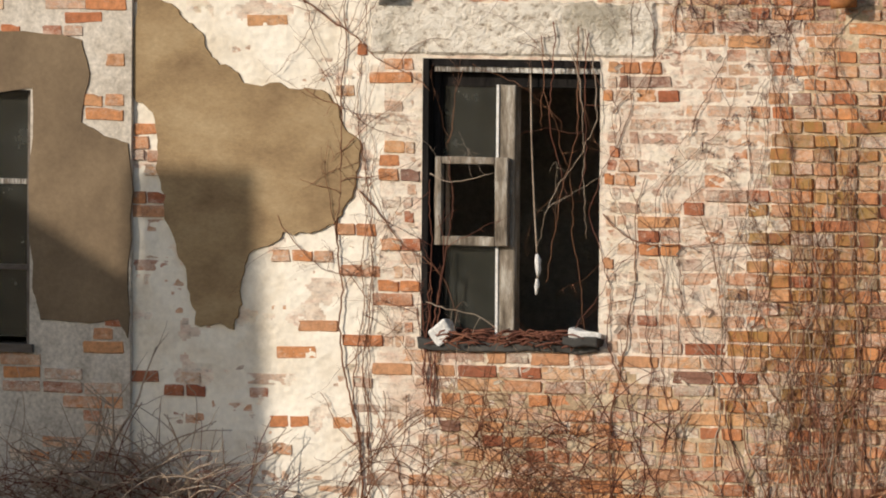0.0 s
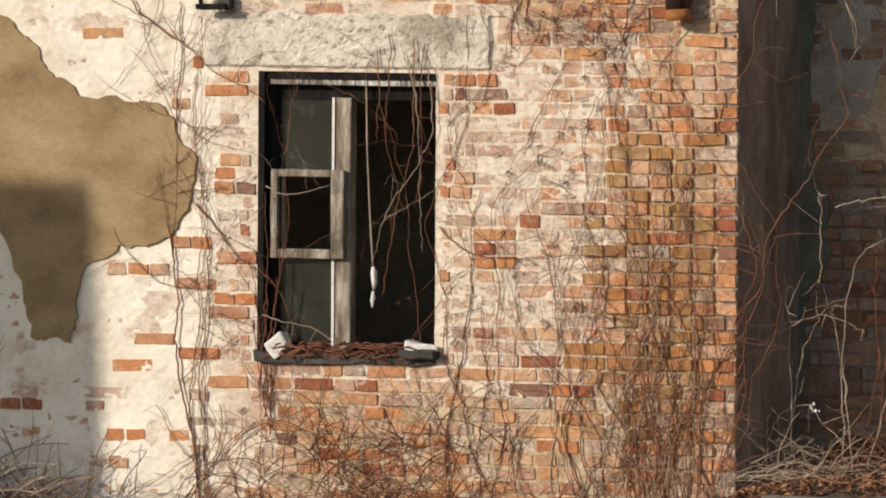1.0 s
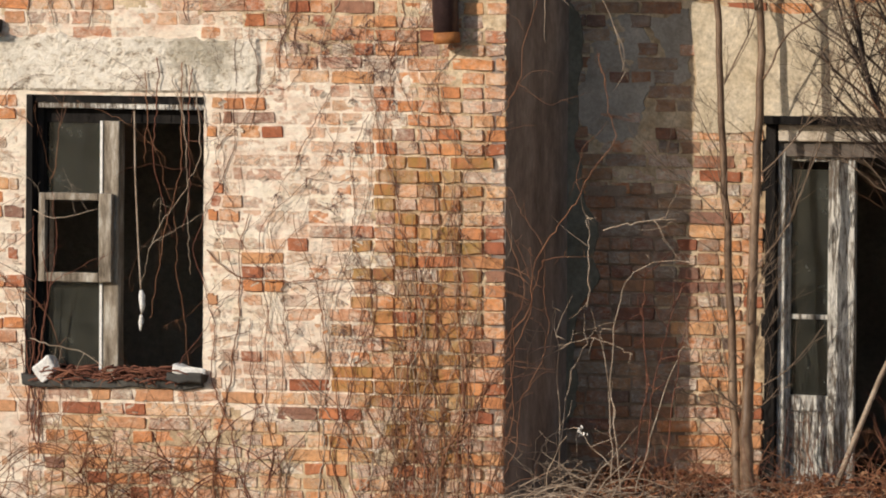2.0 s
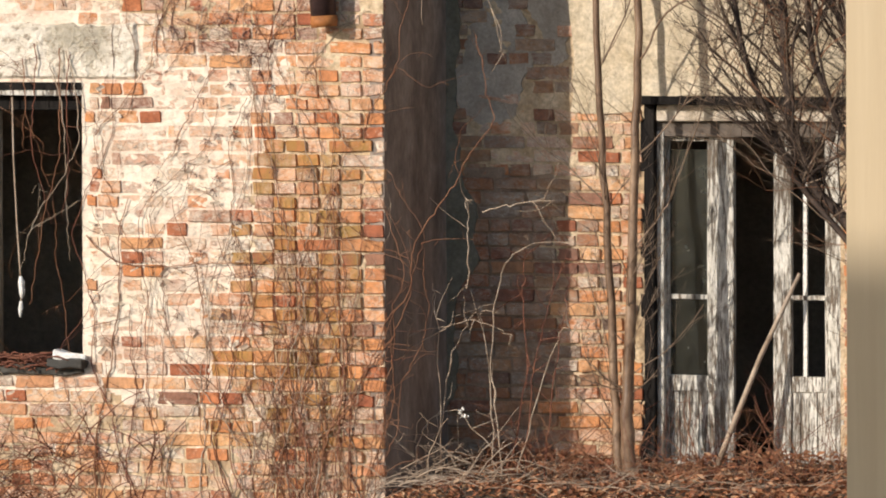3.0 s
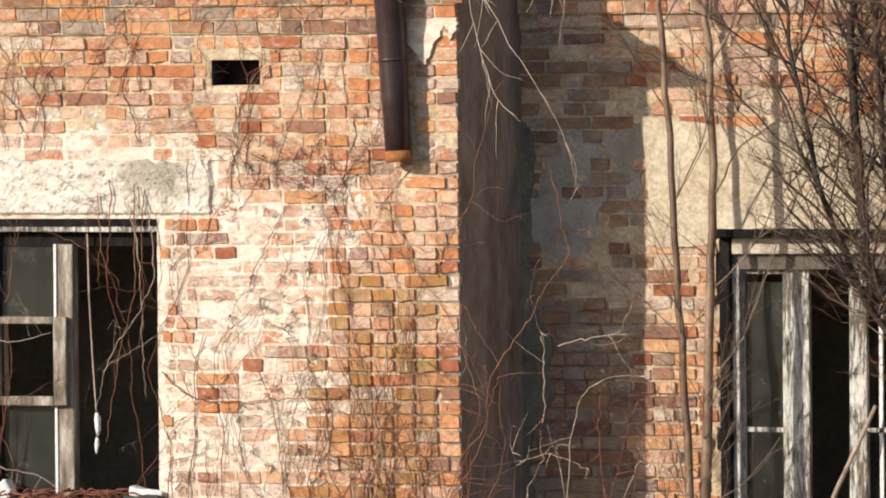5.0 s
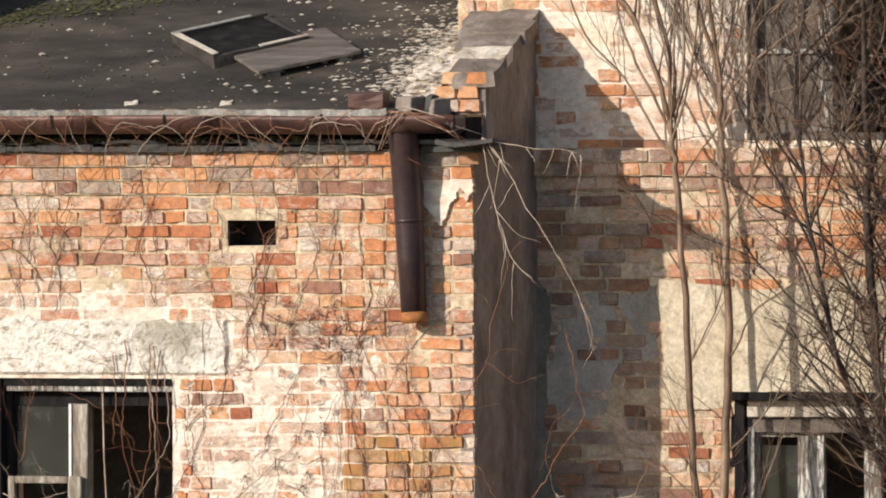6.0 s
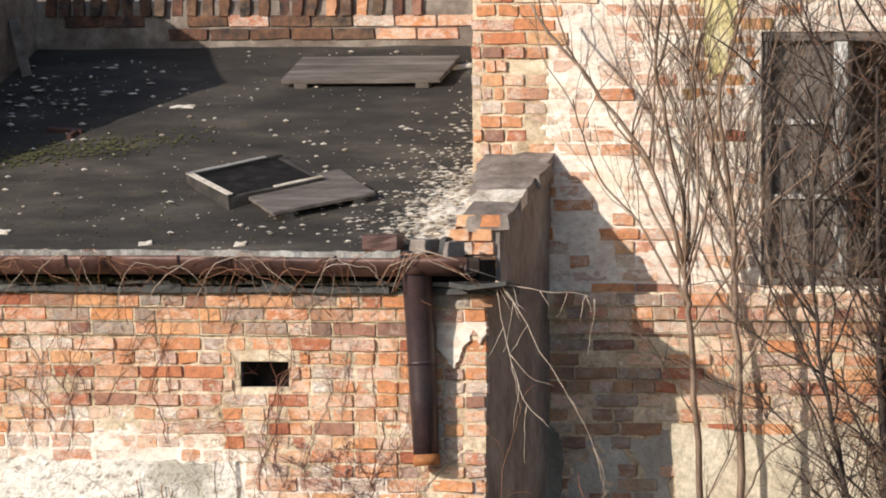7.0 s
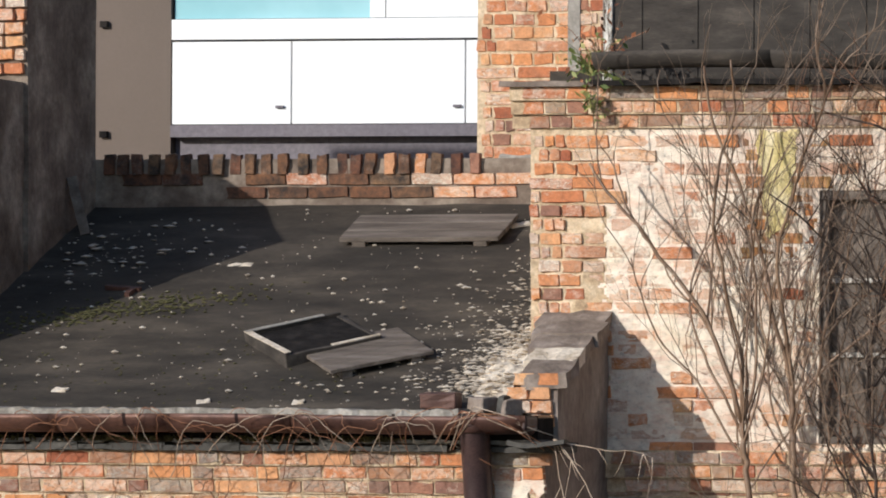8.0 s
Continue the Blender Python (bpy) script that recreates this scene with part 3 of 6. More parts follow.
def lay(wall, y, spec, keep, near, seed, normal="y"):
    """Lay bricks on a wall. near(x, z): pieces that are parts of their own; the rest go into one part."""
    rnd = random.Random(seed)
    joined = {}
    count = 0
    for x, z, size in spec:
        got = keep(x, z, rnd)
        if not got:
            continue
        kind, proud = got
        m = pose(x + rnd.uniform(-0.002, 0.002), y - proud - rnd.uniform(0, 0.004), z + rnd.uniform(-0.0022, 0.0022), rnd.uniform(-1, 1), rnd.uniform(-0.9, 0.9), rnd.uniform(-1, 1)) @ Matrix.Diagonal((rnd.uniform(0.93, 1.02), 1, rnd.uniform(0.90, 1.04), 1))
        if near(x, z) and count < 300:
            ob = new("brick", rnd.choice(BRICK[kind, size, "o"]))
            ob.parent, ob.matrix_basis = wall, m
            count += 1
        else:
            me = rnd.choice(BRICK[kind, size, "o"])
            vs, fs = joined.setdefault(kind, ([], []))
            b = len(vs)
            vs += [m @ v.co for v in me.vertices]
            fs += [tuple(b + i for i in p.vertices) for p in me.polygons]
    for kind, (vs, fs) in joined.items():
        ob = mesh_object("brickwork", vs, fs, kind + "i", wall, False)
        tagged(ob, kind="stuff")


OCHRE = [(-4.46, 2.56), (-4.30, 2.46), (-4.12, 2.34), (-4.0, 2.16), (-3.81, 2.02), (-3.38, 1.99), (-3.24, 1.87), (-3.11, 1.68), (-3.16, 1.41), (-3.32, 1.24),
         (-3.57, 1.21), (-3.77, 1.09), (-3.81, 0.81), (-3.86, 0.67), (-4.09, 0.69), (-4.14, 0.96), (-4.25, 1.23), (-4.33, 1.54), (-4.35, 1.85), (-4.45, 1.91)]
UMBER = [(-6.6, 2.27), (-5.7, 2.28), (-4.76, 2.24), (-4.71, 2.06), (-4.76, 1.79), (-4.48, 1.68), (-4.475, 0.61), (-4.53, 0.71), (-5.0, 0.70), (-5.05, 0.87), (-5.055, 1.975), (-6.6, 1.975)]
LINTEL = (-3.07, -1.40, 2.185, 2.49)


# Bricks that stand out bare in the whitewash (x, z).
SPOTS = [(-1.34, 2.02), (-1.6, 1.56), (-1.04, 1.43), (-1.2, 1.36), (-0.92, 0.72), (-1.13, 0.64), (-1.12, 0.78), (-1.44, 0.55), (-1.2, 0.48), (-1.6, 2.16), (-1.46, 1.2),
         (-3.62, 2.38), (-2.94, 1.53), (-2.88, 1.17), (-3.16, 1.04), (-3.44, 0.72), (-3.44, 0.56), (-3.24, 0.52), (-2.9, 0.51), (-3.52, 0.18), (-3.55, 0.02), (-2.91, 0.97),
         (-2.81, 1.68), (-2.87, 0.83), (-3.37, 1.08), (-3.14, 1.23), (-2.79, 1.34), (-4.02, 2.3), (-3.49, 1.07), (-0.88, 1.47), (-0.82, 1.36), (-4.17, 0.3), (-4.75, 0.39), (-4.83, 0.16)]


def wing_bricks(x, z, rnd):
    if -4.46 < x < -4.32 and 1.30 < z < 1.78:
        return "bare", 0.004
    if inside(OCHRE, x, z) or inside(UMBER, x, z):
        return None
    n = noise.noise((x * 1.6, z * 1.6, 5)) * 0.25 + noise.noise((x * 5, z * 5, 8)) * 0.2
    corner = blend(x, -1.05 + 0.25 * blend(z, 1.2, 2.4), -0.5 + 0.2 * blend(z, 1.2, 2.4))
    right = 0.3 * blend(x, -1.6, -1.3)
    high = blend(z, 2.45 - right, 2.9 - right)
    low = blend(z, 0.65, 0.45) * blend(x, -3.0, -2.5)
    p = max(0.05, 0.95 * corner, 0.93 * high, 0.62 * low, 0.12 * blend(x, -3.6, -2.95) * (x < -2.7))
    if x < -3.4:
        p = min(p, 0.02 + 0.7 * high)
    v = rnd.random()
    spot = any(abs(x - sx) < 0.10 and abs(z - sz) < 0.037 for sx, sz in SPOTS)
    if spot or v < p + n * 0.3 * (x > -3.4):
        if corner > 0.2 and 0.2 < z < 1.9 and x < -0.16 and rnd.random() < 0.75:
            return "moss", rnd.uniform(-0.003, 0.004)
        return ("bare", rnd.uniform(-0.003, 0.003)) if spot or rnd.random() < 0.78 else ("half", rnd.uniform(-0.006, 0.001))
    if x < -2.95:
        return ("wash", -0.0125) if rnd.random() < 0.3 else None
    if v < p + n * 0.5 + 0.22:
        return "half", -0.011 + 0.007 * rnd.random()
    return ("wash", -0.0105 + 0.006 * rnd.random()) if rnd.random() < 0.9 else None


rnd0 = random.Random(11)
lay(wing_wall, 0.006, bricks_of(-6.2, 0.004, -0.6, 3.16, [WINDOW, VENT, LEFT_WINDOW, LINTEL], rnd0, lambda x: 0.1 + 0.55 * blend(x, -1.0, -0.7)), wing_bricks, lambda x, z: x > -0.9 and z > 0, 3)

PALE = [(0.70, 2.70), (1.2, 2.64), (1.7, 2.70), (2.9, 2.66), (2.9, 2.06), (1.13, 2.06), (1.05, 2.0), (0.71, 2.0)]
# Render inside the recess: a greyer copy, the shade put into its colour.
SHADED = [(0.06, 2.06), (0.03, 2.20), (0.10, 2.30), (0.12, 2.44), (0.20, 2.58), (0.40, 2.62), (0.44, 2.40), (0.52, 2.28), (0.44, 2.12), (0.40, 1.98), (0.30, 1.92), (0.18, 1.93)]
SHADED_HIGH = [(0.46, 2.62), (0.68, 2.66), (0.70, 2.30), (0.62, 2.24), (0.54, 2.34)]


def main_bricks(x, z, rnd):
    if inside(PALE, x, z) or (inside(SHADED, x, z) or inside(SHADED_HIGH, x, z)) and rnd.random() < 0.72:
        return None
    if 0.82 < x < 1.19 and 4.45 < z < 5.2 and rnd.random() < 0.85:
        return "moss", -0.009
    n = noise.noise((x * 1.6, z * 1.6, 15)) * 0.25 + noise.noise((x * 5, z * 5, 18)) * 0.2
    if z < 3.4:
        p = 1.2
        if 1.65 < z < 2.1:
            p = 0.45
        if z > 2.7:
            p = 0.6
    else:
        p = max(1.05 * blend(x, 0.05, -0.2), 0.03 + 0.5 * blend(z, 4.8, 5.05), 0.15 * blend(z, 4.0, 3.6))
    v = rnd.random()
    if v < p + n * 0.5:
        if x > 0.9 and z > 4.3 and rnd.random() < 0.6:
            return "moss", 0.003
        # Duller bricks towards the inner corner carry the recess shade in their colour.
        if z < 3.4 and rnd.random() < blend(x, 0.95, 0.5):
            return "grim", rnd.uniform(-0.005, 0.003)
        return ("bare", 0.003) if rnd.random() < 0.75 else ("half", 0.002)
    if v < p + n * 0.5 + (0.07 if z > 3.4 else 0.3):
        return "half", -0.010 + 0.006 * rnd.random()
    return ("wash", -0.0125 + 0.006 * rnd.random()) if z < 3.4 or rnd.random() < 0.6 else None


lay(main_wall, 1.006, bricks_of(-0.45, 2.75, -0.2, 5.12, [DOOR, UPPER_WINDOW], rnd0), main_bricks, lambda x, z: z > 3.5 and x < 0.9, 4)
lay(gable, 3.408, bricks_of(-1.65, 0.2, 4.9, 7.0, [], rnd0), lambda x, z, r: ("bare" if r.random() < 0.8 else "half", 0.004), lambda x, z: z < 5.9, 5)


# ---- corbelled courses under the eaves ----
def brick_band(name, label, x0, x1, y, z, rows, seed, material="bare"):
    """Courses that step forward one over the other; rows: (how far proud, stretchers?)."""
    rnd = random.Random(seed)
    bm = bmesh.new()
    for k, (proud, long) in enumerate(rows):
        box(x0, x1, y - proud + 0.001, y + 0.03, z + k * COURSE, z + (k + 1) * COURSE, bm)
    band = tagged(part(name, bm, "sandy"), label, "cornice", kind="structure")
    for k, (proud, long) in enumerate(rows):
        zc, x = z + (k + 0.5) * COURSE, x0 + rnd.uniform(0, 0.1)
        while x < x1 - 0.06:
            size, pitch = ("s", 0.252) if (long and rnd.random() < 0.65) else ("h", 0.127)
            if x + pitch > x1 + 0.02:
                size, pitch = "h", 0.127
            kind = rnd.choices([material, "half", "wash", "grim"], (0.50, 0.10, 0.0, 0.40))[0]
            ob = new("brick", rnd.choice(BRICK[kind, size, "o"]))
            ob.parent = band
            ob.matrix_basis = pose(x + pitch / 2, y - proud, zc + rnd.uniform(-0.003, 0.003), rnd.uniform(-1, 1), rnd.uniform(-0.8, 0.8), rnd.uniform(-1.2, 1.2))
            x += pitch
    return band


brick_band("cornice_wing", "orange brick cornice under the rusty gutter", -4.3, 0.0, 0.006, 3.16, [(0.012, True), (0.024, True), (0.042, True)], 21)
brick_band("string_course", "brick string course across the main wall", 0.0, 2.75, 1.004, 3.175, [(0.012, True), (0.04, False), (0.055, True)], 22, "half")
brick_band("cornice_main", "brick cornice of the main house", -0.55, 2.75, 1.006, 5.14, [(0.02, True), (0.045, False), (0.07, True)], 23)
tagged(part("cornice_ledge", worn(box(-0.60, -0.06, 0.90, 1.2, 5.366, 5.395), 0.008, 3, 8), "coping"), "weathered grey slab on the cornice", "ledge", kind="structure")

# ---- render and stucco left on the walls ----
tagged(part("render_patch", plate(OCHRE, 0.012, -0.009, 5, 3, 0.16), "render"), "ochre render patch with torn edges on the wall", "render", kind="structure")
left_coat = tagged(part("wall_left_strip", wall_with_holes(-9, -4.465, -0.03, 0.006, -0.7, 3.15, [LEFT_WINDOW]), "white_lime"), "flaking white coat on the end of the wing", "wall", kind="structure")
tagged(part("render_patch", plate(UMBER, -0.028, -0.040, 6, 3, 0.06), "render_dark"), "brown render patch beside the window", "render", kind="structure")
tagged(part("lintel", flaked_slab(-3.07, -1.40, 2.185, 2.49), "stucco"), "flaking cream stucco lintel over the window", "lintel", kind="structure")
tagged(part("render_patch", plate(PALE, 1.012, 0.992, 9, 3, 0.05), "pale_render"), "pale yellowish render over the doorway", "render", kind="structure")
tagged(part("render_patch", plate(SHADED, 1.012, 1.0025, 10, 4, 0.22), "shaded_lime"), "render patch beside the corner, greyed for the recess shade", "render", kind="structure")
tagged(part("render_patch", plate(SHADED_HIGH, 1.012, 1.0025, 14, 4, 0.22), "shaded_lime"), "render patch above the brickwork of the recess, greyed for its shade", "render", kind="structure")
tagged(part("lichen_patch", plate([(0.86, 5.13), (1.09, 5.13), (1.07, 4.92), (1.03, 4.62), (0.92, 4.54), (0.88, 4.80)], 1.012, 0.997, 16, 4, 0.2), "lichen"), "yellow-green lichen stain below the cornice", "stain", kind="structure")
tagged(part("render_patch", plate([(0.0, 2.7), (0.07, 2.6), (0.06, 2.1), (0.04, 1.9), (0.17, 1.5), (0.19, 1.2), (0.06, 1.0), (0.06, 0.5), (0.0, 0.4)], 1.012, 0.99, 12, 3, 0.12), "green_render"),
       "green-grey render in the inner corner", "render", kind="structure")

tagged(part("render_patch", plate([(-0.27, 3.15), (-0.25, 3.30), (-0.20, 3.38), (0.0, 3.38), (0.004, 3.24), (-0.03, 3.12), (-0.07, 3.20), (-0.13, 3.10), (-0.17, 2.99), (-0.22, 3.05)], 0.01, -0.018, 15, 4, 0.2), "lime"),
       "broken white lime on the corner under the gutter", "render", kind="structure")
lay(block_tall, 2.03, bricks_of(-4.6, -3.85, 5.48, 7.9, [], rnd0), lambda x, z, r: ('bare' if r.random() < 0.6 else 'half', 0.004), lambda x, z: True, 7)


def strip_bricks(x, z, rnd):
    if inside(UMBER, x, z) or x > -4.53:
        return None
    v = rnd.random()
    share = 0.62 if z > 2.25 else 0.35 if z < 0.62 else 0.5 if x > -4.75 else 0.0
    return ("half" if v < share * 0.6 else "bare", -0.003) if v < share else None


lay(left_coat, -0.032, bricks_of(-6.2, -4.5, -0.6, 3.1, [LEFT_WINDOW], rnd0), strip_bricks, lambda x, z: True, 6)

# Curled flakes of old wash that stand off the wall.
rnd = random.Random(91)
vs, fs = [], []
for _ in range(150):
    x, z = rnd.uniform(-3.2, -0.75), rnd.uniform(0.3, 2.45)
    if any(h[0] - 0.05 < x < h[1] + 0.05 and h[2] - 0.05 < z < h[3] + 0.05 for h in (WINDOW, LINTEL)):
        continue
    a, size, b = rnd.uniform(-0.6, 0.9), rnd.uniform(0.008, 0.03), len(vs)
    u, w_ = Vector((math.cos(a), 0, math.sin(a))), Vector((-math.sin(a), 0, math.cos(a)))
    c = Vector((x, 0.002, z))
    lift = rnd.uniform(0.3, 0.8) * size
    for t in (0.0, 0.5, 1.0):
        for e in (-1, 1):
            vs.append(c + u * size * e * rnd.uniform(0.7, 1.3) + w_ * size * 0.8 * t + Vector((0, -0.004 - lift * t * t, 0)))
    fs += [(b, b + 1, b + 3, b + 2), (b + 2, b + 3, b + 5, b + 4)]
tagged(mesh_object("wash_flakes", vs, fs, "lime", wing_wall), kind="stuff")

# ---- unseen blockers added outside the view, to cast shadows on the wall and the pillar ----
OFF = Vector((-7.1, -10.0, 4.6))
# Thin cut-out, its outline drawn after the shadow that it has to cast.
bm = bmesh.new()
outline = ((-7.5, -5.2), (-7.5, 2.7), (-4.46, 0.93), (-4.46, 1.54), (-3.75, 1.54), (-3.75, 1.41), (-3.91, 1.38), (-3.93, 0.62), (-3.80, 0.30), (-3.68, -0.02), (-3.66, -5.2))
v = [[bm.verts.new((x + OFF.x, y, z + OFF.z)) for x, z in outline] for y in (OFF.y - 0.04, OFF.y)]
n = len(outline)
for i in range(n):
    bm.faces.new((v[0][i], v[0][(i + 1) % n], v[1][(i + 1) % n], v[1][i]))
bm.faces.new(v[0][::-1])
bm.faces.new(v[1])
bmesh.ops.triangulate(bm, faces=[f for f in bm.faces if len(f.verts) > 4])
bmesh.ops.recalc_face_normals(bm, faces=bm.faces[:])
tagged(part("neighbour_house", bm, "concrete"), "unseen thin cut-out that casts a gable and chimney shadow", "house", kind="structure")
# Added far block, placed only so that its shadow meets the clad pillar.
tagged(part("neighbour_block", box(-20.5, -16.9, -36, -33, -0.7, 15.2), "concrete"), "unseen plain block that shades the lower part of the pillar", "building", kind="structure")


# ---- eaves: felt edge, slates, gutter and downpipe ----
def ragged_strip(x0, x1, y0, y1, z0, z1, seed, step=0.05, jag=0.01):
    rnd = random.Random(seed)
    bm = bmesh.new()
    n = int((x1 - x0) / step)
    prev = None
    for i in range(n + 1):
        x = x0 + (x1 - x0) * i / n
        a, b = rnd.uniform(-jag, jag), rnd.uniform(-jag, jag)
        cur = [bm.verts.new(c) for c in ((x, y0 + a, z0 + b), (x, y0 + a, z1 + b * 0.6), (x, y1, z1 + rnd.uniform(-jag, jag) * 0.5), (x, y1, z0))]
        if prev:
            for k in range(4):
                bm.faces.new((prev[k], prev[(k + 1) % 4], cur[(k + 1) % 4], cur[k]))
        else:
            bm.faces.new(cur[::-1])
        prev = cur
    bm.faces.new(prev)
    bmesh.ops.recalc_face_normals(bm, faces=bm.faces[:])
    return bm


tagged(part("felt_edge", ragged_strip(-8.9, -0.42, -0.19, 0.10, 3.565, 3.615, 3, 0.04, 0.012), "felt_edge"), "frayed grey felt edge along the eaves", "roof edge", kind="structure")
tagged(part("eaves_board", ragged_strip(-8.9, -0.02, -0.05, 0.2, 3.44, 3.57, 4, 0.12, 0.006), "darkwood_holeshade"), "dark rotten eaves board behind the gutter", "eaves board", kind="structure")
tagged(part("eaves_ledge", ragged_strip(-4.4, -0.02, -0.075, 0.1, 3.432, 3.452, 5, 0.06, 0.006), "felt_edge"), "grey mossy ledge under the gutter", "ledge", kind="structure")
slates = thing("slate_course", "dark broken slates laid along the top of the cornice", "slates", "structure")
rnd = random.Random(8)
x = -4.4
while x < -0.55:
    w_ = rnd.uniform(0.12, 0.26)
    part("slate", worn(box(x, x + w_ + 0.02, -0.085 + rnd.uniform(-0.01, 0.012), 0.05, 3.388 + rnd.uniform(0, 0.006), 3.415 + rnd.uniform(0, 0.02)), 0.005, 2, 14), "slate", slates)
    x += w_
part("slate", worn(box(-0.26, 0.10, -0.10, 0.25, 3.386, 3.42), 0.008, 3, 8), "slate", slates)
rnd = random.Random(18)
vs, fs = [], []
for k in range(16):
    xm = rnd.uniform(-4.2, -0.8)
    for c in range(40):
        px, py = xm + rnd.gauss(0, 0.12), -0.075 + rnd.uniform(-0.02, 0.02)
        tube_data(vs, fs, [Vector((px, py, 3.44)), Vector((px + rnd.uniform(-0.02, 0.02), py - 0.012, 3.455 + rnd.random() * 0.02)), Vector((px + rnd.uniform(-0.03, 0.03), py - 0.03, 3.44 + rnd.random() * 0.03))], [0.006, 0.006, 0.002], 3)
tagged(mesh_object("ledge_moss", vs, fs, "moss"), "olive moss growing along the ledge under the gutter", "moss", kind="stuff")


def half_round(x0, x1, y, z, r, thick=0.006, seams=(), sag=0.0):
    """An open half-round gutter along x."""
    bm = bmesh.new()
    n, rings = 12, []
    steps = max(2, int((x1 - x0) / 0.15))
    for i in range(steps + 1):
        x = x0 + (x1 - x0) * i / steps
        dz = sag * noise.noise((x * 0.8, 0, 0))
        ring = []
        for rr in (r, r - thick):
            for k in range(n + 1):
                a = math.pi + math.pi * k / n
                ring.append(bm.verts.new((x, y + rr * math.cos(a), z + dz + rr * math.sin(a))))
        rings.append(ring)
    m = n + 1
    for a, b in zip(rings, rings[1:]):
        for k in range(n):
            bm.faces.new((a[k], a[k + 1], b[k + 1], b[k]))
            bm.faces.new((a[m + k], b[m + k], b[m + k + 1], a[m + k + 1]))
        bm.faces.new((a[0], b[0], b[m], a[m]))
        bm.faces.new((a[n], a[m + n], b[m + n], b[n]))
    for e in (rings[0], rings[-1]):
        for k in range(n):
            bm.faces.new((e[k], e[m + k], e[m + k + 1], e[k + 1]))
    bmesh.ops.recalc_face_normals(bm, faces=bm.faces[:])
    for f in bm.faces:
        f.smooth = True
    return bm


def ring_band(x, y, z, r, width):
    bm = bmesh.new()
    pts = [Vector((x, y + r * math.cos(math.pi + math.pi * k / 12), z + r * math.sin(math.pi + math.pi * k / 12))) for k in range(13)]
    rows = [[bm.verts.new((p.x + s, p.y, p.z)) for p in pts] for s in (-width / 2, width / 2)]
    for k in range(12):
        bm.faces.new((rows[0][k], rows[0][k + 1], rows[1][k + 1], rows[1][k]))
    bmesh.ops.solidify(bm, geom=bm.faces[:], thickness=0.004)
    return bm


gutter = thing("roof_gutter", "rust-brown half-round metal gutter along the eaves", "gutter", at=(-2, -0.2, 3.5))
for a, b in ((-8.9, -3.7), (-3.7, -2.72), (-2.72, -2.05), (-2.05, -1.36), (-1.36, -0.02)):
    part("gutter_length", half_round(a, b + 0.012, -0.185, 3.585, 0.098 + 0.002 * ((a * 7) % 2), sag=0.012), "rust", gutter)
    part("joint_band", ring_band(b, -0.185, 3.585 + 0.012 * noise.noise((b * 0.8, 0, 0)), 0.104, 0.03), "rust", gutter)
part("end_cap", worn(box(-0.03, 0.0, -0.28, -0.09, 3.50, 3.585, bevel=0.02), 0.0, 0), "pipe", gutter)
for x in (-3.2, -2.3, -1.65, -0.75):
    part("bracket", ring_band(x, -0.185, 3.59, 0.103, 0.018), "pipe", gutter)


def smooth_tube(pts, radii, sides=16):
    vs, fs = [], []
    tube_data(vs, fs, [Vector(p) for p in pts], radii, sides)
    bm = bmesh.new()
    bv = [bm.verts.new(v) for v in vs]
    for f in fs:
        bm.faces.new([bv[i] for i in f])
    for f in bm.faces:
        f.smooth = len(f.verts) == 4
    bmesh.ops.recalc_face_normals(bm, faces=bm.faces[:])
    return bm


pipe = thing("downpipe", "dark brown metal downpipe broken off above the window line", "downpipe", at=(-0.3, -0.085, 2.47))
part("pipe", smooth_tube([(-0.330, -0.185, 3.56), (-0.330, -0.185, 3.50), (-0.333, -0.15, 3.42), (-0.334, -0.105, 3.2), (-0.320, -0.092, 2.85), (-0.303, -0.085, 2.50)], [0.076, 0.080, 0.080, 0.078, 0.074, 0.068]), "pipe", pipe)
part("collar", smooth_tube([(-0.304, -0.085, 2.535), (-0.302, -0.085, 2.50), (-0.300, -0.085, 2.475)], [0.070, 0.073, 0.069]), "collar", pipe, "rust-orange broken collar")
part("funnel", smooth_tube([(-0.330, -0.185, 3.60), (-0.330, -0.188, 3.55), (-0.329, -0.19, 3.49)], [0.03, 0.085, 0.091]), "rust", pipe)
part("clamp", smooth_tube([(-0.327, -0.098, 3.03), (-0.326, -0.098, 3.01)], [0.079, 0.079]), "pipe", pipe)
part("bracket", box(-0.335, -0.31, -0.06, 0.02, 3.01, 3.03), "pipe", pipe)
part("bracket", box(-0.315, -0.29, -0.06, 0.02, 2.56, 2.58), "pipe", pipe)

# The torn end of the eaves: bent sheet, loose bricks, broken parapet with its coping.
sheet = tagged(part("bent_sheet", worn(box(-0.12, 0.19, -0.24, -0.02, 3.425, 3.45), 0.03, 5, 5.0), "slate"), "bent dark metal sheet at the end of the eaves", "metal sheet")
parapet = thing("parapet", "broken brick parapet with a weathered sloping coping beside the roof", "parapet", "structure", at=(-0.2, 0.6, 3.4))
bm = bmesh.new()
v = [bm.verts.new((x if x == 0 else x - 0.22 * (y > 0.5), y, z)) for x in (-0.18, 0.0) for y, z in ((0.22, 3.38), (1.0, 3.38), (1.0, 4.07), (0.22, 3.74))]
for f in ((0, 3, 2, 1), (4, 5, 6, 7), (0, 1, 5, 4), (1, 2, 6, 5), (2, 3, 7, 6), (3, 0, 4, 7)):
    bm.faces.new([v[i] for i in f])
part("core", worn(bm, 0.012, 4, 6.0), "return", parapet)
rnd = random.Random(77)
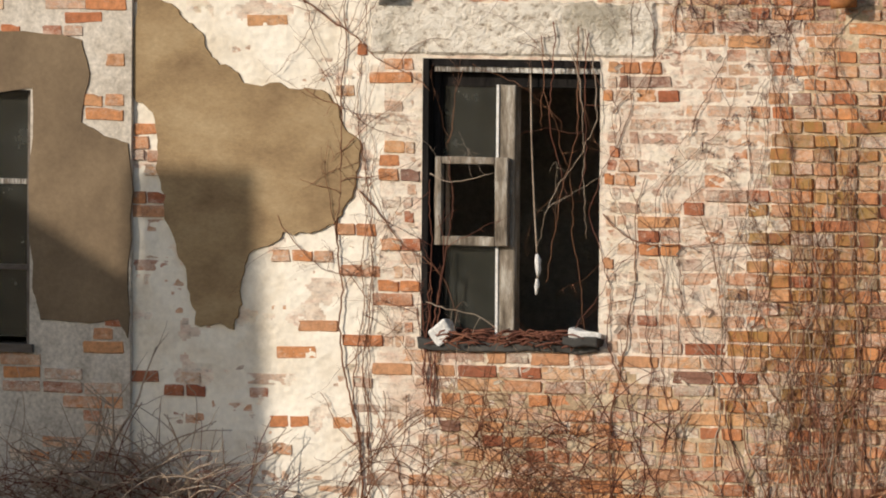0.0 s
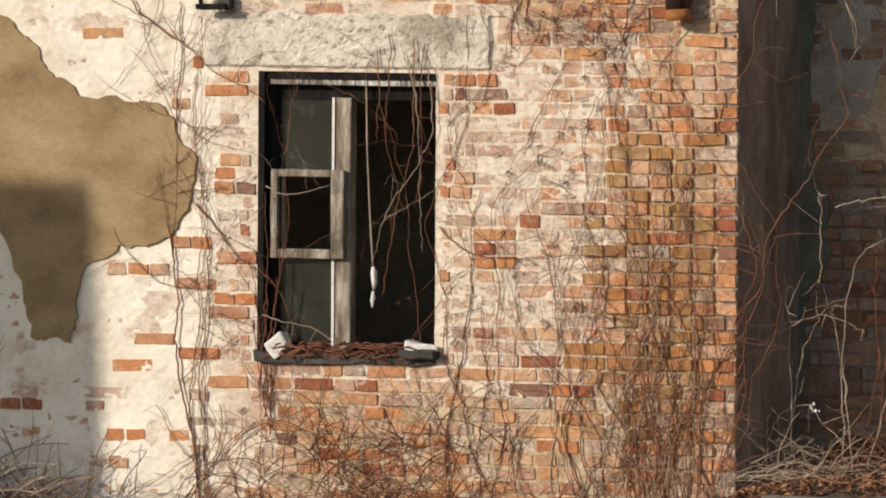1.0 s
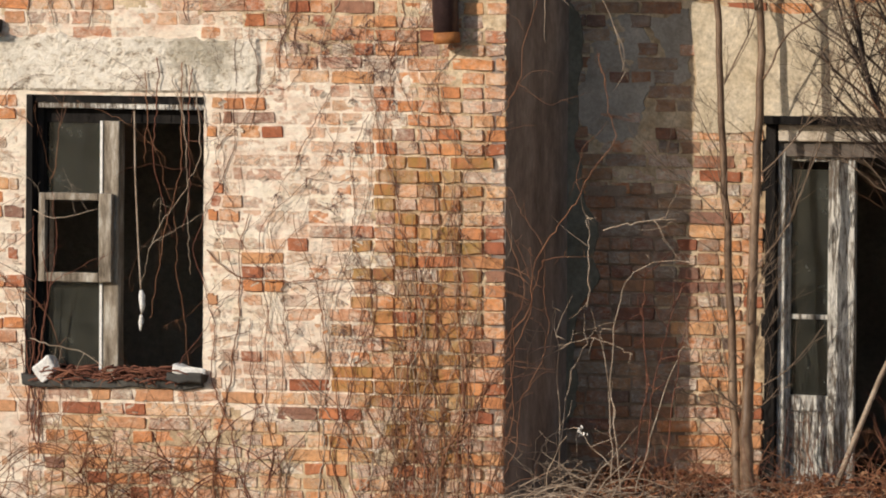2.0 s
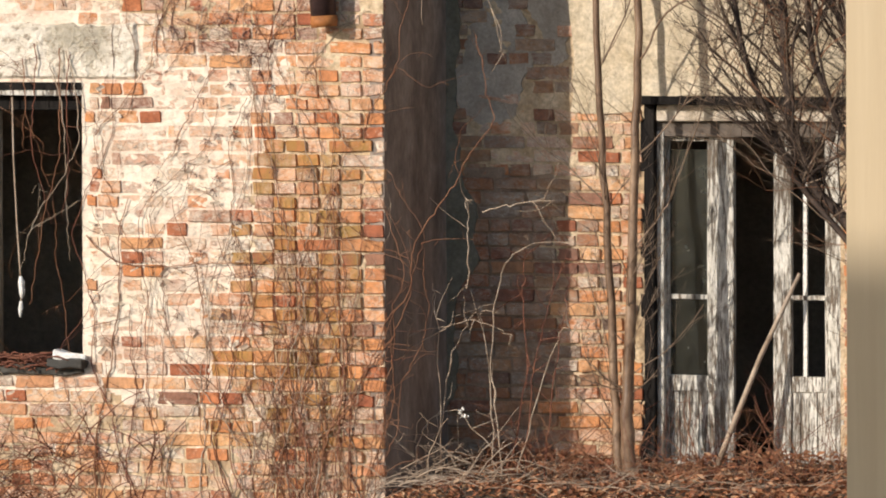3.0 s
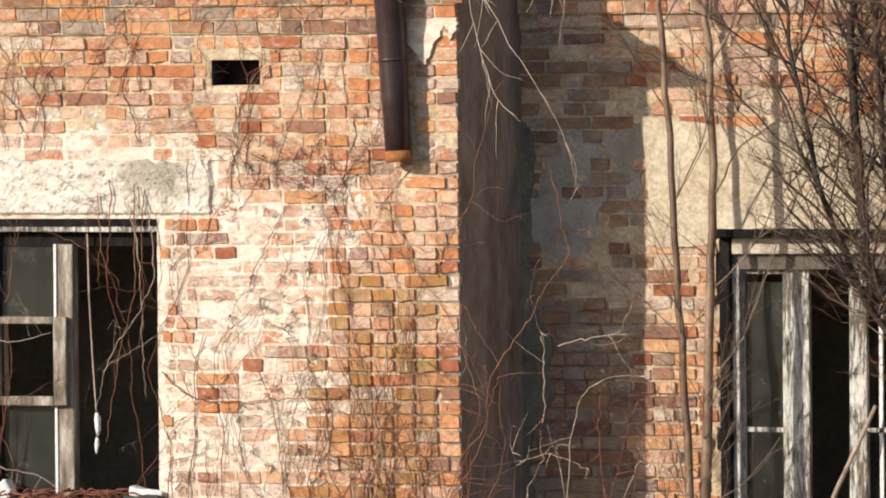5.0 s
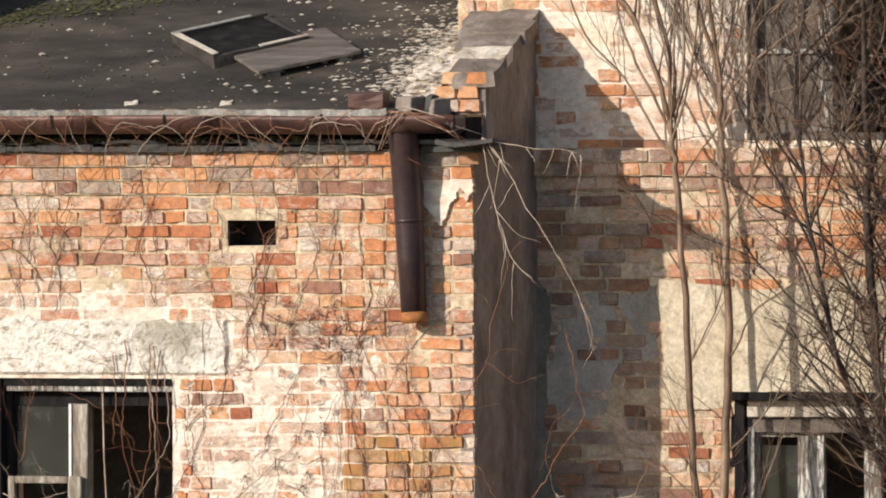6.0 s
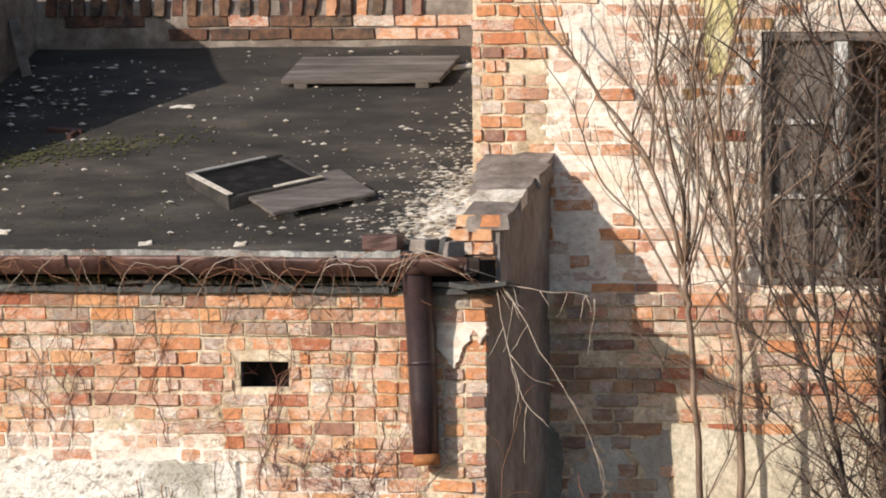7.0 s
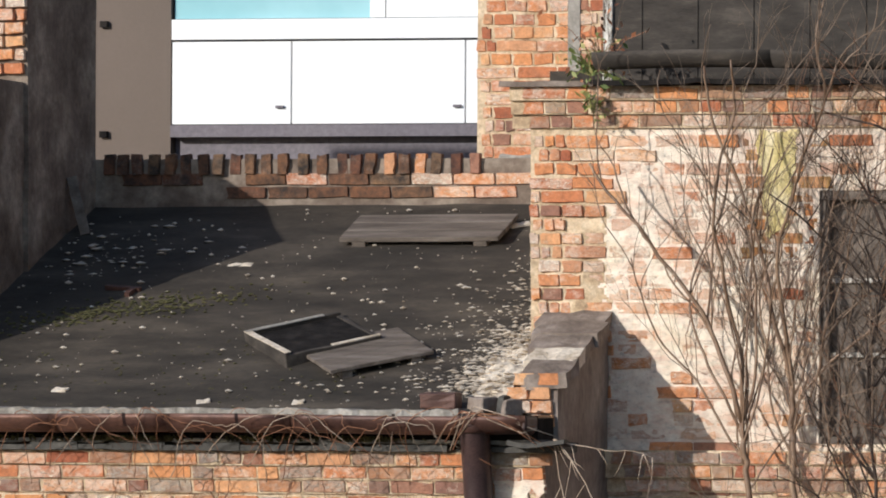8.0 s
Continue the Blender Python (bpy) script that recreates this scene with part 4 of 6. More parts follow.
for k in range(5):
    t0, t1 = k / 5, (k + 1) / 5
    y0, y1 = 0.20 + 0.82 * t0, 0.20 + 0.82 * t1 + 0.01
    z0, z1 = 3.76 + 0.36 * t0, 3.76 + 0.36 * t1
    j = rnd.uniform(-0.015, 0.02)
    bm = bmesh.new()
    v = [bm.verts.new((x, y, z)) for x in (-0.21 - 0.2 * t0, 0.04 + j) for y, z in ((y0, z0 - 0.03), (y1, z1 - 0.03), (y1, z1 + 0.045 + j * 0.4), (y0, z0 + 0.045 + j * 0.4))]
    for f in ((0, 3, 2, 1), (4, 5, 6, 7), (0, 1, 5, 4), (1, 2, 6, 5), (2, 3, 7, 6), (3, 0, 4, 7)):
        bm.faces.new([v[i] for i in f])
    part("coping_slab", worn(bm, 0.018, 4, 9.0), ("coping", "rubble", "coping", "coping", "coping")[k], parapet)
for xb, zb, kind, size in ((-0.19, 3.78, "bare", "h"), (-0.05, 3.78, "bare", "h"), (-0.23, 3.705, "half", "h"), (-0.10, 3.705, "bare", "h"), (-0.09, 3.632, "bare", "h"), (-0.08, 3.556, "bare", "h"), (-0.21, 3.632, "half", "h")):
    ob = new("brick", BRICK[kind, size, "o"][1])
    ob.parent = parapet
    ob.matrix_parent_inverse = Matrix.Translation((0.2, -0.6, -3.4))
    ob.matrix_basis = pose(xb, 0.198, zb, 1, 0.5, 2)
for name, xx, yy, zz, w_, h_, mat_ in (("loose_brick", -0.58, -0.02, 3.615, 0.2, 0.09, "rust"), ("loose_brick", -0.36, 0.02, 3.60, 0.11, 0.08, "coping"), ("broken_tile", -0.22, -0.03, 3.55, 0.04, 0.14, "slate"), ("broken_tile", -0.17, -0.05, 3.55, 0.04, 0.12, "coping")):
    b_ = worn(box(-w_ / 2, w_ / 2, -0.06, 0.06, 0, h_, bevel=0.008), 0.01, 1, 15)
    ob = tagged(part(name, b_, mat_), "broken piece of masonry lying at the end of the gutter", "rubble")
    ob.matrix_basis = pose(xx, yy, zz, 0, rnd.uniform(-12, 12), rnd.uniform(-30, 30))


# ---- on the felt roof ----
def on_roof(x, y, yaw=0.0, lift=0.0, tip=0.0):
    return pose(x, y, roof_z(y) + lift, math.degrees(math.atan(ROOF_S)), 0, 0) @ pose(0, 0, 0, tip, 0, yaw)


def level_on_roof(x, y, yaw, lift, tilt):
    return pose(x, y, roof_z(y) + lift, tilt, 0, 0) @ pose(0, 0, 0, 0, 0, yaw)


hatch = thing("roof_hatch", "grey weathered wooden roof hatch frame, open", "roof hatch")
hw = 0.285
part("frame_board", worn(box(-hw, hw, -hw, -hw + 0.03, -0.12, 0.035, bevel=0.004), 0.006, 3, 9), "rotwood", hatch)
part("frame_board", worn(box(-hw, hw, hw - 0.03, hw, -0.12, 0.05, bevel=0.004), 0.006, 3, 9), "rotwood", hatch)
part("frame_board", worn(box(-hw, -hw + 0.03, -hw, hw, -0.12, 0.05, bevel=0.004), 0.006, 3, 9), "rotwood", hatch)
part("frame_board", worn(box(hw - 0.03, hw, -hw, hw, -0.12, 0.035, bevel=0.004), 0.006, 3, 9), "rotwood", hatch)
# Near-black block inside the frame, painted shade in place of a real hole.
part("opening", box(-hw + 0.031, hw - 0.031, -hw + 0.031, hw - 0.031, -0.11, 0.03), "darkwood_holeshade", hatch)
part("zinc_edge", worn(box(-hw, -hw + 0.034, -hw, hw, 0.05, 0.056), 0.003, 3, 9), "rubble", hatch)
part("zinc_edge", worn(box(-hw, hw - 0.1, hw - 0.034, hw, 0.051, 0.057), 0.003, 3, 9), "concrete", hatch)
part("zinc_edge", worn(box(0.0, hw, -hw, -hw + 0.03, 0.036, 0.042), 0.003, 3, 9), "rubble", hatch)
hatch.matrix_basis = level_on_roof(-1.70, 0.98, 44, 0.012, 17)
lid = thing("hatch_lid", "loose boarded wooden hatch lid lying on the roof", "hatch lid")
for k in range(5):
    part("board", worn(box(-0.30, 0.30, -0.29 + 0.116 * k, -0.178 + 0.116 * k, 0.02, 0.042, bevel=0.004), 0.004, 2, 12), "greywood", lid)
for xx in (-0.2, 0.2):
    part("batten", box(xx - 0.03, xx + 0.03, -0.28, 0.28, -0.03, 0.02, bevel=0.004), "greywood", lid)
lid.matrix_basis = level_on_roof(-1.33, 0.80, 40, 0.0, 17)
plank = thing("plank_panel", "grey weathered board panel lying flat on the roof", "board panel")
for k in range(3):
    part("board", worn(box(-0.47, 0.47, -0.19 + 0.127 * k, -0.067 + 0.127 * k, 0.03, 0.058, bevel=0.004), 0.004, 2, 12), "greywood", plank)
for xx in (-0.36, 0.36):
    part("batten", box(xx - 0.04, xx + 0.04, -0.19, 0.19, 0.0, 0.03, bevel=0.004), "greywood", plank)
plank.matrix_basis = on_roof(-1.63, 2.6, 1)
board = tagged(part("leaning_board", worn(box(-0.03, 0.03, -0.012, 0.012, 0, 0.34, bevel=0.004), 0.004, 2, 12), "greywood"), "grey broken board leaning on the dark wall", "board")
board.matrix_basis = pose(-3.72, 2.62, roof_z(2.62), -8, -14, 20)
spot_red = thing("rusty_bracket", "red rusty iron bracket lying on the roof", "bracket")
part("bar", worn(box(-0.11, 0.11, -0.015, 0.015, 0.0, 0.03), 0.006, 2, 12), "rust", spot_red)
part("hook", worn(box(0.06, 0.09, -0.1, 0.0, 0.0, 0.03), 0.006, 2, 12), "rust", spot_red)
spot_red.matrix_basis = on_roof(-3.13, 1.75, -8, 0.0)

rnd = random.Random(41)
vs, fs = [], []


def crumb(vs, fs, c, r, flat=0.5):
    b = len(vs)
    base = [(1, 0, 0), (-1, 0, 0), (0, 1, 0), (0, -1, 0), (0, 0, 1), (0, 0, -1)]
    for p in base:
        vs.append(c + Vector((p[0] * rnd.uniform(0.6, 1.3), p[1] * rnd.uniform(0.6, 1.3), p[2] * flat)) * r)
    for f in ((0, 2, 4), (2, 1, 4), (1, 3, 4), (3, 0, 4), (2, 0, 5), (1, 2, 5), (3, 1, 5), (0, 3, 5)):
        fs.append(tuple(b + i for i in f))


def roof_surface(x, y):
    return roof_z(y) + 0.006 * ((y * 1.05) % 1.0 < 0.5) + 0.02 * noise.noise((x * 0.9, y * 1.4, 3))


for k in range(620):
    x, y = -0.5 - 3.3 * rnd.random() ** 1.4, 0.05 + 2.95 * rnd.random()
    r = 0.0035 + 0.021 * rnd.random() ** 4
    crumb(vs, fs, Vector((x, y, roof_surface(x, y) + r * 0.3)), r)
for k in range(620):
    t = rnd.random()
    x, y = -0.5 - abs(rnd.gauss(0, 0.16 + 0.30 * (1 - t))), 0.25 + 2.5 * t
    r = 0.006 + 0.013 * rnd.random() ** 2
    crumb(vs, fs, Vector((x, y, roof_surface(x, y) + r * 0.3)), r * 1.3, 0.35)
for k in range(110):
    x, y = rnd.gauss(-3.45, 0.25), rnd.gauss(2.3, 0.25)
    if x > -3.8 and y < 2.95:
        r = 0.008 + 0.035 * rnd.random() ** 3
        crumb(vs, fs, Vector((x, y, roof_surface(x, y) + r * 0.15)), r, 0.25)
tagged(mesh_object("mortar_crumbs", vs, fs, "rubble", smooth=False), "white mortar crumbs strewn over the felt", "crumbs", kind="stuff")
vs, fs = [], []
for k in range(1500):
    t = rnd.random()
    x = -0.28 - 0.2 * t - abs(rnd.gauss(0, 0.12 + 0.1 * (1 - t)))
    y = 0.22 + 0.95 * t + rnd.gauss(0, 0.05)
    h = 0.09 * math.exp(-((x + 0.35) / 0.22) ** 2) * rnd.random()
    r = 0.004 + 0.034 * rnd.random() ** 5
    crumb(vs, fs, Vector((x, y, roof_surface(x, y) + h * 0.5)), r, rnd.uniform(0.2, 0.45))
b, cols, rows = len(vs), 46, 60
for j in range(rows + 1):
    for i in range(cols + 1):
        x, y = -1.0 + 0.72 * i / cols, 0.12 + 1.15 * j / rows
        h = 0.075 * math.exp(-((x + 0.36) / 0.20) ** 2) * math.exp(-((y - 0.62) / 0.42) ** 4) * (0.75 + 0.5 * noise.noise((x * 9, y * 9, 4)))
        vs.append(Vector((x, y, roof_surface(x, y) - 0.018 + h + 0.011 * noise.noise((x * 26, y * 26, 6)) + 0.006 * noise.noise((x * 60, y * 60, 8)))))
fs += [(b + j * (cols + 1) + i, b + j * (cols + 1) + i + 1, b + (j + 1) * (cols + 1) + i + 1, b + (j + 1) * (cols + 1) + i) for j in range(rows) for i in range(cols)]
tagged(mesh_object("rubble_heap", vs, fs, "rubble", smooth=False), "heap of white mortar rubble against the house corner", "rubble", kind="stuff")
vs, fs = [], []
for k in range(500):
    x, y = rnd.gauss(-3.0, 0.35), 1.45 + rnd.gauss(0, 0.09)
    y += 0.35 * (x + 3.0)
    crumb(vs, fs, Vector((x, y, roof_surface(x, y) + 0.003)), 0.008 + 0.012 * rnd.random(), 0.5)
for k in range(260):
    x, y = rnd.uniform(-3.8, -1.2), rnd.uniform(0.0, 1.2)
    crumb(vs, fs, Vector((x, y, roof_surface(x, y) + 0.002)), 0.004 + 0.010 * rnd.random(), 0.4)
tagged(mesh_object("roof_moss", vs, fs, "moss", smooth=False), "olive moss grown in patches on the felt", "moss", kind="stuff")
for xx, yy, ww in ((-2.58, 2.13, 0.07), (-2.9, 0.28, 0.045), (-1.15, 2.75, 0.06), (-2.0, 0.12, 0.04), (-1.45, 0.12, 0.035)):
    ob = tagged(part("mortar_lump", worn(box(-ww, ww, -0.025, 0.025, -0.008, 0.012, bevel=0.006), 0.012, 3, 18), "rubble"), "flat white mortar lump lying on the felt roof", "mortar lump")
    ob.matrix_basis = on_roof(xx, yy, rnd.uniform(-30, 30))

# ---- back wall of the roof: courses and a soldier course in soot, shadow painted in on the left ----
rnd = random.Random(52)
x = -3.8
while x < -1.35:
    for zc, size, pitch in ((4.84, "s", 0.252), (4.915, "s", 0.252)):
        if x > -2.9 or rnd.random() < 0.3:
            ob = new("brick", rnd.choice(BRICK["soot" if rnd.random() < 0.8 - 0.45 * (x > -2.2) else "half" if rnd.random() < 0.5 else "bare", size, "o"]))
            ob.parent = back_wall
            ob.matrix_basis = pose(x + 0.126 + (0.12 if zc > 4.9 else 0), 3.052, zc, 0, 0, rnd.uniform(-2, 2))
    x += 0.252
x = -3.75
while x < -1.42:
    ob = new("brick", rnd.choice(BRICK["bare" if x > -2.45 and rnd.random() < 0.3 else "soot", "h", "o"]))
    ob.parent = back_wall
    ob.matrix_basis = pose(x, 3.045 + rnd.uniform(-0.02, 0.02), 5.0, 0, 90 + rnd.uniform(-5, 5), 0)
    x += rnd.uniform(0.085, 0.125)
tagged(part("concrete_patch", worn(box(-1.5, -1.05, 3.36, 3.405, 4.95, 5.06, bevel=0.01), 0.03, 3, 7), "concrete"), "grey concrete smear at the foot of the gable", "concrete", kind="structure")
tagged(part("concrete_patch", worn(box(-1.10, -1.03, 3.385, 3.405, 5.42, 6.6), 0.012, 4, 7), "concrete"), "grey concrete chase up the gable", "concrete", kind="structure")

# ---- the white building beyond ----
white_house = thing("white_building", "modern building with bright white panels and blue glazing", "building", at=(-4, 9, 0))
part("core", box(-5.76, 4.0, 9.06, 16.0, -0.6, 11.0), "panelgrey", white_house)
part("side_cladding", box(-7.2, -5.77, 9.0, 16.0, 4.0, 11.0), "beige", white_house, "beige cladding strip")
for a, b in ((-5.76, -4.965), (-4.955, -3.81), (-3.80, -2.65), (-2.64, -1.5)):
    part("panel", box(a, b, 9.0, 9.05, 5.39, 5.905, bevel=0.003), "panel", white_house)
part("sill_band", box(-5.76, -1.5, 8.985, 9.05, 5.918, 6.045, bevel=0.003), "panel", white_house)
part("flashing", box(-5.76, -1.5, 8.97, 9.055, 5.31, 5.385), "panelgrey", white_house)
win = part("window", box(-5.755, -4.445, 9.03, 9.055, 6.05, 7.4), "blue", white_house)
part("mullion", box(-4.44, -4.34, 9.0, 9.055, 6.05, 7.4), "panel", win)
part("panel", box(-4.33, -1.5, 9.0, 9.05, 6.05, 7.4), "panel", white_house)
for xx in (-5.06, -3.88):
    part("vent_cover", box(xx, xx + 0.05, 8.98, 9.0, 5.49, 5.505), "panelgrey", white_house)
for zz in (5.33, 6.02):
    part("pin", box(-6.24, -6.19, 8.97, 9.0, zz - 0.02, zz + 0.02), "darkwood_holeshade", white_house)

# ---- top of the main house: dark boarding behind its gutter, plants on the ledge ----
top_wall = thing("attic_boarding", "black tarred boarding above the gutter", "boarding", "structure", at=(1, 1.3, 5.4))
for k in range(19):
    part("board", box(-0.065 + 0.16 * k, 0.095 + 0.16 * k, 1.26 + 0.006 * (k % 2), 1.29 + 0.006 * (k % 2), 5.40, 7.0), "rotwood", top_wall)
part("edge_board", box(-0.125, -0.07, 1.24, 1.29, 5.40, 7.0, bevel=0.004), "oldwood", top_wall)
gutter2 = thing("roof_gutter", "old dark brown gutter on the main house cornice", "gutter", at=(1, 0.8, 5.45))
for a, b in ((-0.02, 1.0), (1.0, 2.1), (2.1, 3.2)):
    part("gutter_length", half_round(a, b, 0.86, 5.545, 0.095, sag=0.02), "rotwood", gutter2)
part("ledge_board", ragged_strip(-0.05, 3.0, 0.84, 1.2, 5.374, 5.40, 9, 0.1, 0.01), "darkwood_holeshade", gutter2)
# Near-black discs on the gable paint the shade inside the hollow bricks.
for hx, hz in ((-0.42, 5.50), (-0.36, 5.50), (-0.14, 5.66), (-0.08, 5.66), (-0.42, 5.60), (-0.36, 5.60)):
    part("brick_hole", smooth_tube([(hx - 0.36, 3.38, hz), (hx - 0.36, 3.40, hz)], [0.016, 0.016], 8), "darkwood_holeshade", gable)


def leaf_clump(name, label, centre, spread, count, seed, size=0.035, material="green"):
    r = random.Random(seed)
    vs, fs = [], []
    for _ in range(count):
        c = Vector(centre) + Vector((r.gauss(0, spread), r.gauss(0, spread * 0.4), r.gauss(0, spread)))
        u = Vector((r.uniform(-1, 1), r.uniform(-1, 1), r.uniform(-1, 1))).normalized()
        w = u.cross(Vector((r.uniform(-1, 1), r.uniform(-1, 1), r.uniform(-1, 1)))).normalized()
        s = size * r.uniform(0.5, 1.1)
        b = len(vs)
        vs += [c - u * s, c + w * s * 0.45, c + u * s, c - w * s * 0.45]
        fs.append((b, b + 1, b + 2, b + 3))
        if r.random() < 0.5:
            tube_data(vs, fs, [Vector((centre[0], centre[1], centre[2] - spread)), (Vector(centre) + c) / 2, c], [0.003, 0.002, 0.001], 3)
    return tagged(mesh_object(name, vs, fs, material, smooth=False), label, "plant")


leaf_clump("wall_plant", "small green plant rooted in the brick ledge", (-0.06, 0.88, 5.50), 0.08, 90, 5, 0.03)
leaf_clump("wall_plant", "withered brown plant rooted in the brick ledge", (0.0, 0.9, 5.56), 0.10, 80, 6, 0.03, "leaf")
leaf_clump("wall_plant", "trailing yellow-green plant under the ledge", (-0.05, 0.88, 5.27), 0.05, 50, 7, 0.03)

# ---- the vent: near-black plates stand in for the shade inside its hole ----
vent = thing("wall_vent", "small square dark vent hole in the brickwork", "vent", "structure", at=(-1.26, 0.2, 2.9))
part("shaft_back", box(-1.42, -1.11, 0.20, 0.24, 2.87, 3.04), "darkwood_holeshade", vent)
part("shaft_side", box(-1.402, -1.392, 0.012, 0.20, 2.885, 3.02), "darkwood_holeshade", vent)

# ---- windows ----
def old_window():
    w = thing("window_1", "empty wooden window, paint flaking, one small casement hanging askew", "window", "structure", at=(-2.24, 0.1, 0.62))
    x0, x1, z0, z1 = WINDOW
    part("frame_side", worn(box(x0, x0 + 0.035, 0.0, 0.24, z0, z1), 0.003, 2, 9), "darkwood_holeshade", w)
    part("frame_side", worn(box(x0 + 0.035, x0 + 0.075, 0.07, 0.16, z0, z1, bevel=0.005), 0.003, 2, 9), "darkwood_holeshade", w)
    part("frame_side", worn(box(x1 - 0.012, x1, 0.10, 0.24, z0, z1), 0.002, 2, 9), "darkwood_holeshade", w)
    part("frame_head", worn(box(x0, x1, 0.02, 0.24, z1 - 0.04, z1), 0.003, 2, 9), "darkwood_holeshade", w)
    part("head_bar", worn(box(x0 + 0.055, x1 - 0.005, 0.03, 0.07, z1 - 0.072, z1 - 0.040, bevel=0.004), 0.003, 3, 9), "oldwood", w, "flaking white bar")
    part("head_board", worn(box(x0 + 0.07, x1, 0.10, 0.18, z1 - 0.15, z1 - 0.072), 0.003, 2, 9), "darkwood_holeshade", w)
    part("mullion", worn(box(-2.345, -2.245, 0.08, 0.16, z0 + 0.05, z1 - 0.14, bevel=0.008), 0.005, 4, 10), "framewood", w, "flaking white mullion")
    part("mullion_edge", worn(box(-2.352, -2.338, 0.07, 0.085, z0 + 0.05, z1 - 0.14), 0.002, 4, 10), "white", w)
    pane = part("pane", box(-2.68, -2.345, 0.115, 0.119, 1.62, 2.03), "glass", w, "dusty glass pane")
    part("pane", box(-2.68, -2.345, 0.115, 0.119, 0.66, 1.18), "glass", w, "dusty glass pane")
    cas = part("casement", worn(box(-2.695, -2.655, 0.03, 0.075, 1.16, 1.64, bevel=0.006), 0.004, 3, 10), "framewood", w, "small weathered casement without glass")
    part("stile", worn(box(-2.345, -2.27, 0.03, 0.075, 1.16, 1.64, bevel=0.008), 0.005, 3, 10), "framewood", cas)
    part("rail", worn(box(-2.655, -2.345, 0.03, 0.075, 1.60, 1.64, bevel=0.006), 0.004, 3, 10), "framewood", cas)
    part("rail", worn(box(-2.655, -2.345, 0.03, 0.075, 1.16, 1.21, bevel=0.006), 0.004, 3, 10), "framewood", cas)
    part("sill", worn(box(x0 - 0.015, x1 + 0.015, -0.03, 0.30, z0 - 0.02, z0 + 0.03, bevel=0.006), 0.02, 9, 11), "slate", w, "broken slate sill")
    return w


old_window()
left_win = thing("window_2", "tall window with dark dusty glass in a thin pale frame", "window", "structure", at=(-5.5, 0.1, 0.56))
part("frame_side", worn(box(-5.115, -5.07, 0.03, 0.10, 0.56, 1.96, bevel=0.005), 0.003, 3, 9), "greywood", left_win)
part("frame_side", box(-5.95, -5.90, 0.03, 0.10, 0.56, 1.96), "greywood", left_win)
for zz in (1.44, 0.97):
    part("glazing_bar", worn(box(-5.90, -5.11, 0.04, 0.09, zz, zz + 0.03, bevel=0.004), 0.002, 3, 9), "oldwood" if zz > 1.2 else "greywood", left_win)
for a, b in ((0.60, 0.97), (1.0, 1.44), (1.47, 1.96)):
    part("pane", box(-5.90, -5.115, 0.06, 0.064, a, b), "glass", left_win)
part("sill", worn(box(-6.0, -5.04, -0.06, 0.2, 0.52, 0.565), 0.006, 3, 9), "greywood", left_win)

cord = thing("hanging_cord", "old electric cord with white plaster lumps hanging in the window", "cord", at=(-2.1, 0.05, 1.0))
part("cord", smooth_tube([(-2.15, 0.06, 2.10), (-2.143, 0.06, 1.75), (-2.125, 0.06, 1.4), (-2.105, 0.06, 1.1), (-2.10, 0.06, 0.93)], [0.005] * 5, 6), "straw", cord)
part("lump", worn(smooth_tube([(-2.103, 0.06, 1.12), (-2.10, 0.06, 1.09), (-2.097, 0.06, 1.04), (-2.10, 0.06, 1.0)], [0.008, 0.02, 0.018, 0.006], 8), 0.006, 1, 25), "white", cord, "white plaster lump")
part("lump", worn(smooth_tube([(-2.105, 0.06, 0.985), (-2.105, 0.06, 0.95), (-2.11, 0.06, 0.90)], [0.008, 0.013, 0.004], 8), 0.005, 1, 25), "white", cord, "white plaster lump")
for (cx, cz, sx, sz, rz) in ((-2.60, 0.645, 0.055, 0.10, -30), (-1.80, 0.665, 0.09, 0.055, 14)):
    ob = tagged(part("plaster_lump", worn(box(-sx, sx, -0.05, 0.05, 0, sz, bevel=0.012), 0.02, 2, 9), "white"), "white lump of plaster lying on the window sill", "plaster lump")
    ob.matrix_basis = pose(cx, 0.0, cz, 0, rz, 10)
ob = tagged(part("slate_piece", worn(box(-0.1, 0.1, -0.06, 0.06, 0, 0.05, bevel=0.01), 0.02, 2, 9), "slate"), "dark slate piece lying on the window sill", "slate")
ob.matrix_basis = pose(-1.80, -0.02, 0.635, 0, 4, 0)
rnd = random.Random(61)
vs, fs = [], []
for k in range(260):
    c = Vector((rnd.uniform(-2.62, -1.82), rnd.uniform(-0.075, 0.12), 0.625 + 0.075 * rnd.random() ** 1.5))
    d = Vector((rnd.uniform(-1, 1), rnd.uniform(-0.4, 0.4), rnd.uniform(-0.25, 0.2))) * rnd.uniform(0.03, 0.12)
    tube_data(vs, fs, [c - d, c + Vector((0, 0, 0.012)), c + d], [0.004, 0.006, 0.003], 4)
tagged(mesh_object("sill_debris", vs, fs, "redvine"), "rotted twigs and leaves heaped on the sill", "debris", kind="stuff")

lamp = thing("wall_insulator", "old black iron bracket with a white porcelain insulator on the wall", "insulator bracket", at=(-2.98, -0.05, 2.52))
part("arm", worn(box(-3.08, -2.90, -0.12, -0.09, 2.50, 2.53), 0.01, 2, 9), "darkwood_holeshade", lamp)
part("stem", smooth_tube([(-3.05, -0.1, 2.50), (-3.06, -0.1, 2.60), (-3.05, -0.02, 2.64), (-3.05, 0.02, 2.64)], [0.012] * 4, 8), "darkwood_holeshade", lamp)
part("box", worn(box(-2.97, -2.90, -0.06, 0.01, 2.50, 2.575, bevel=0.008), 0.006, 1, 12), "slate", lamp)
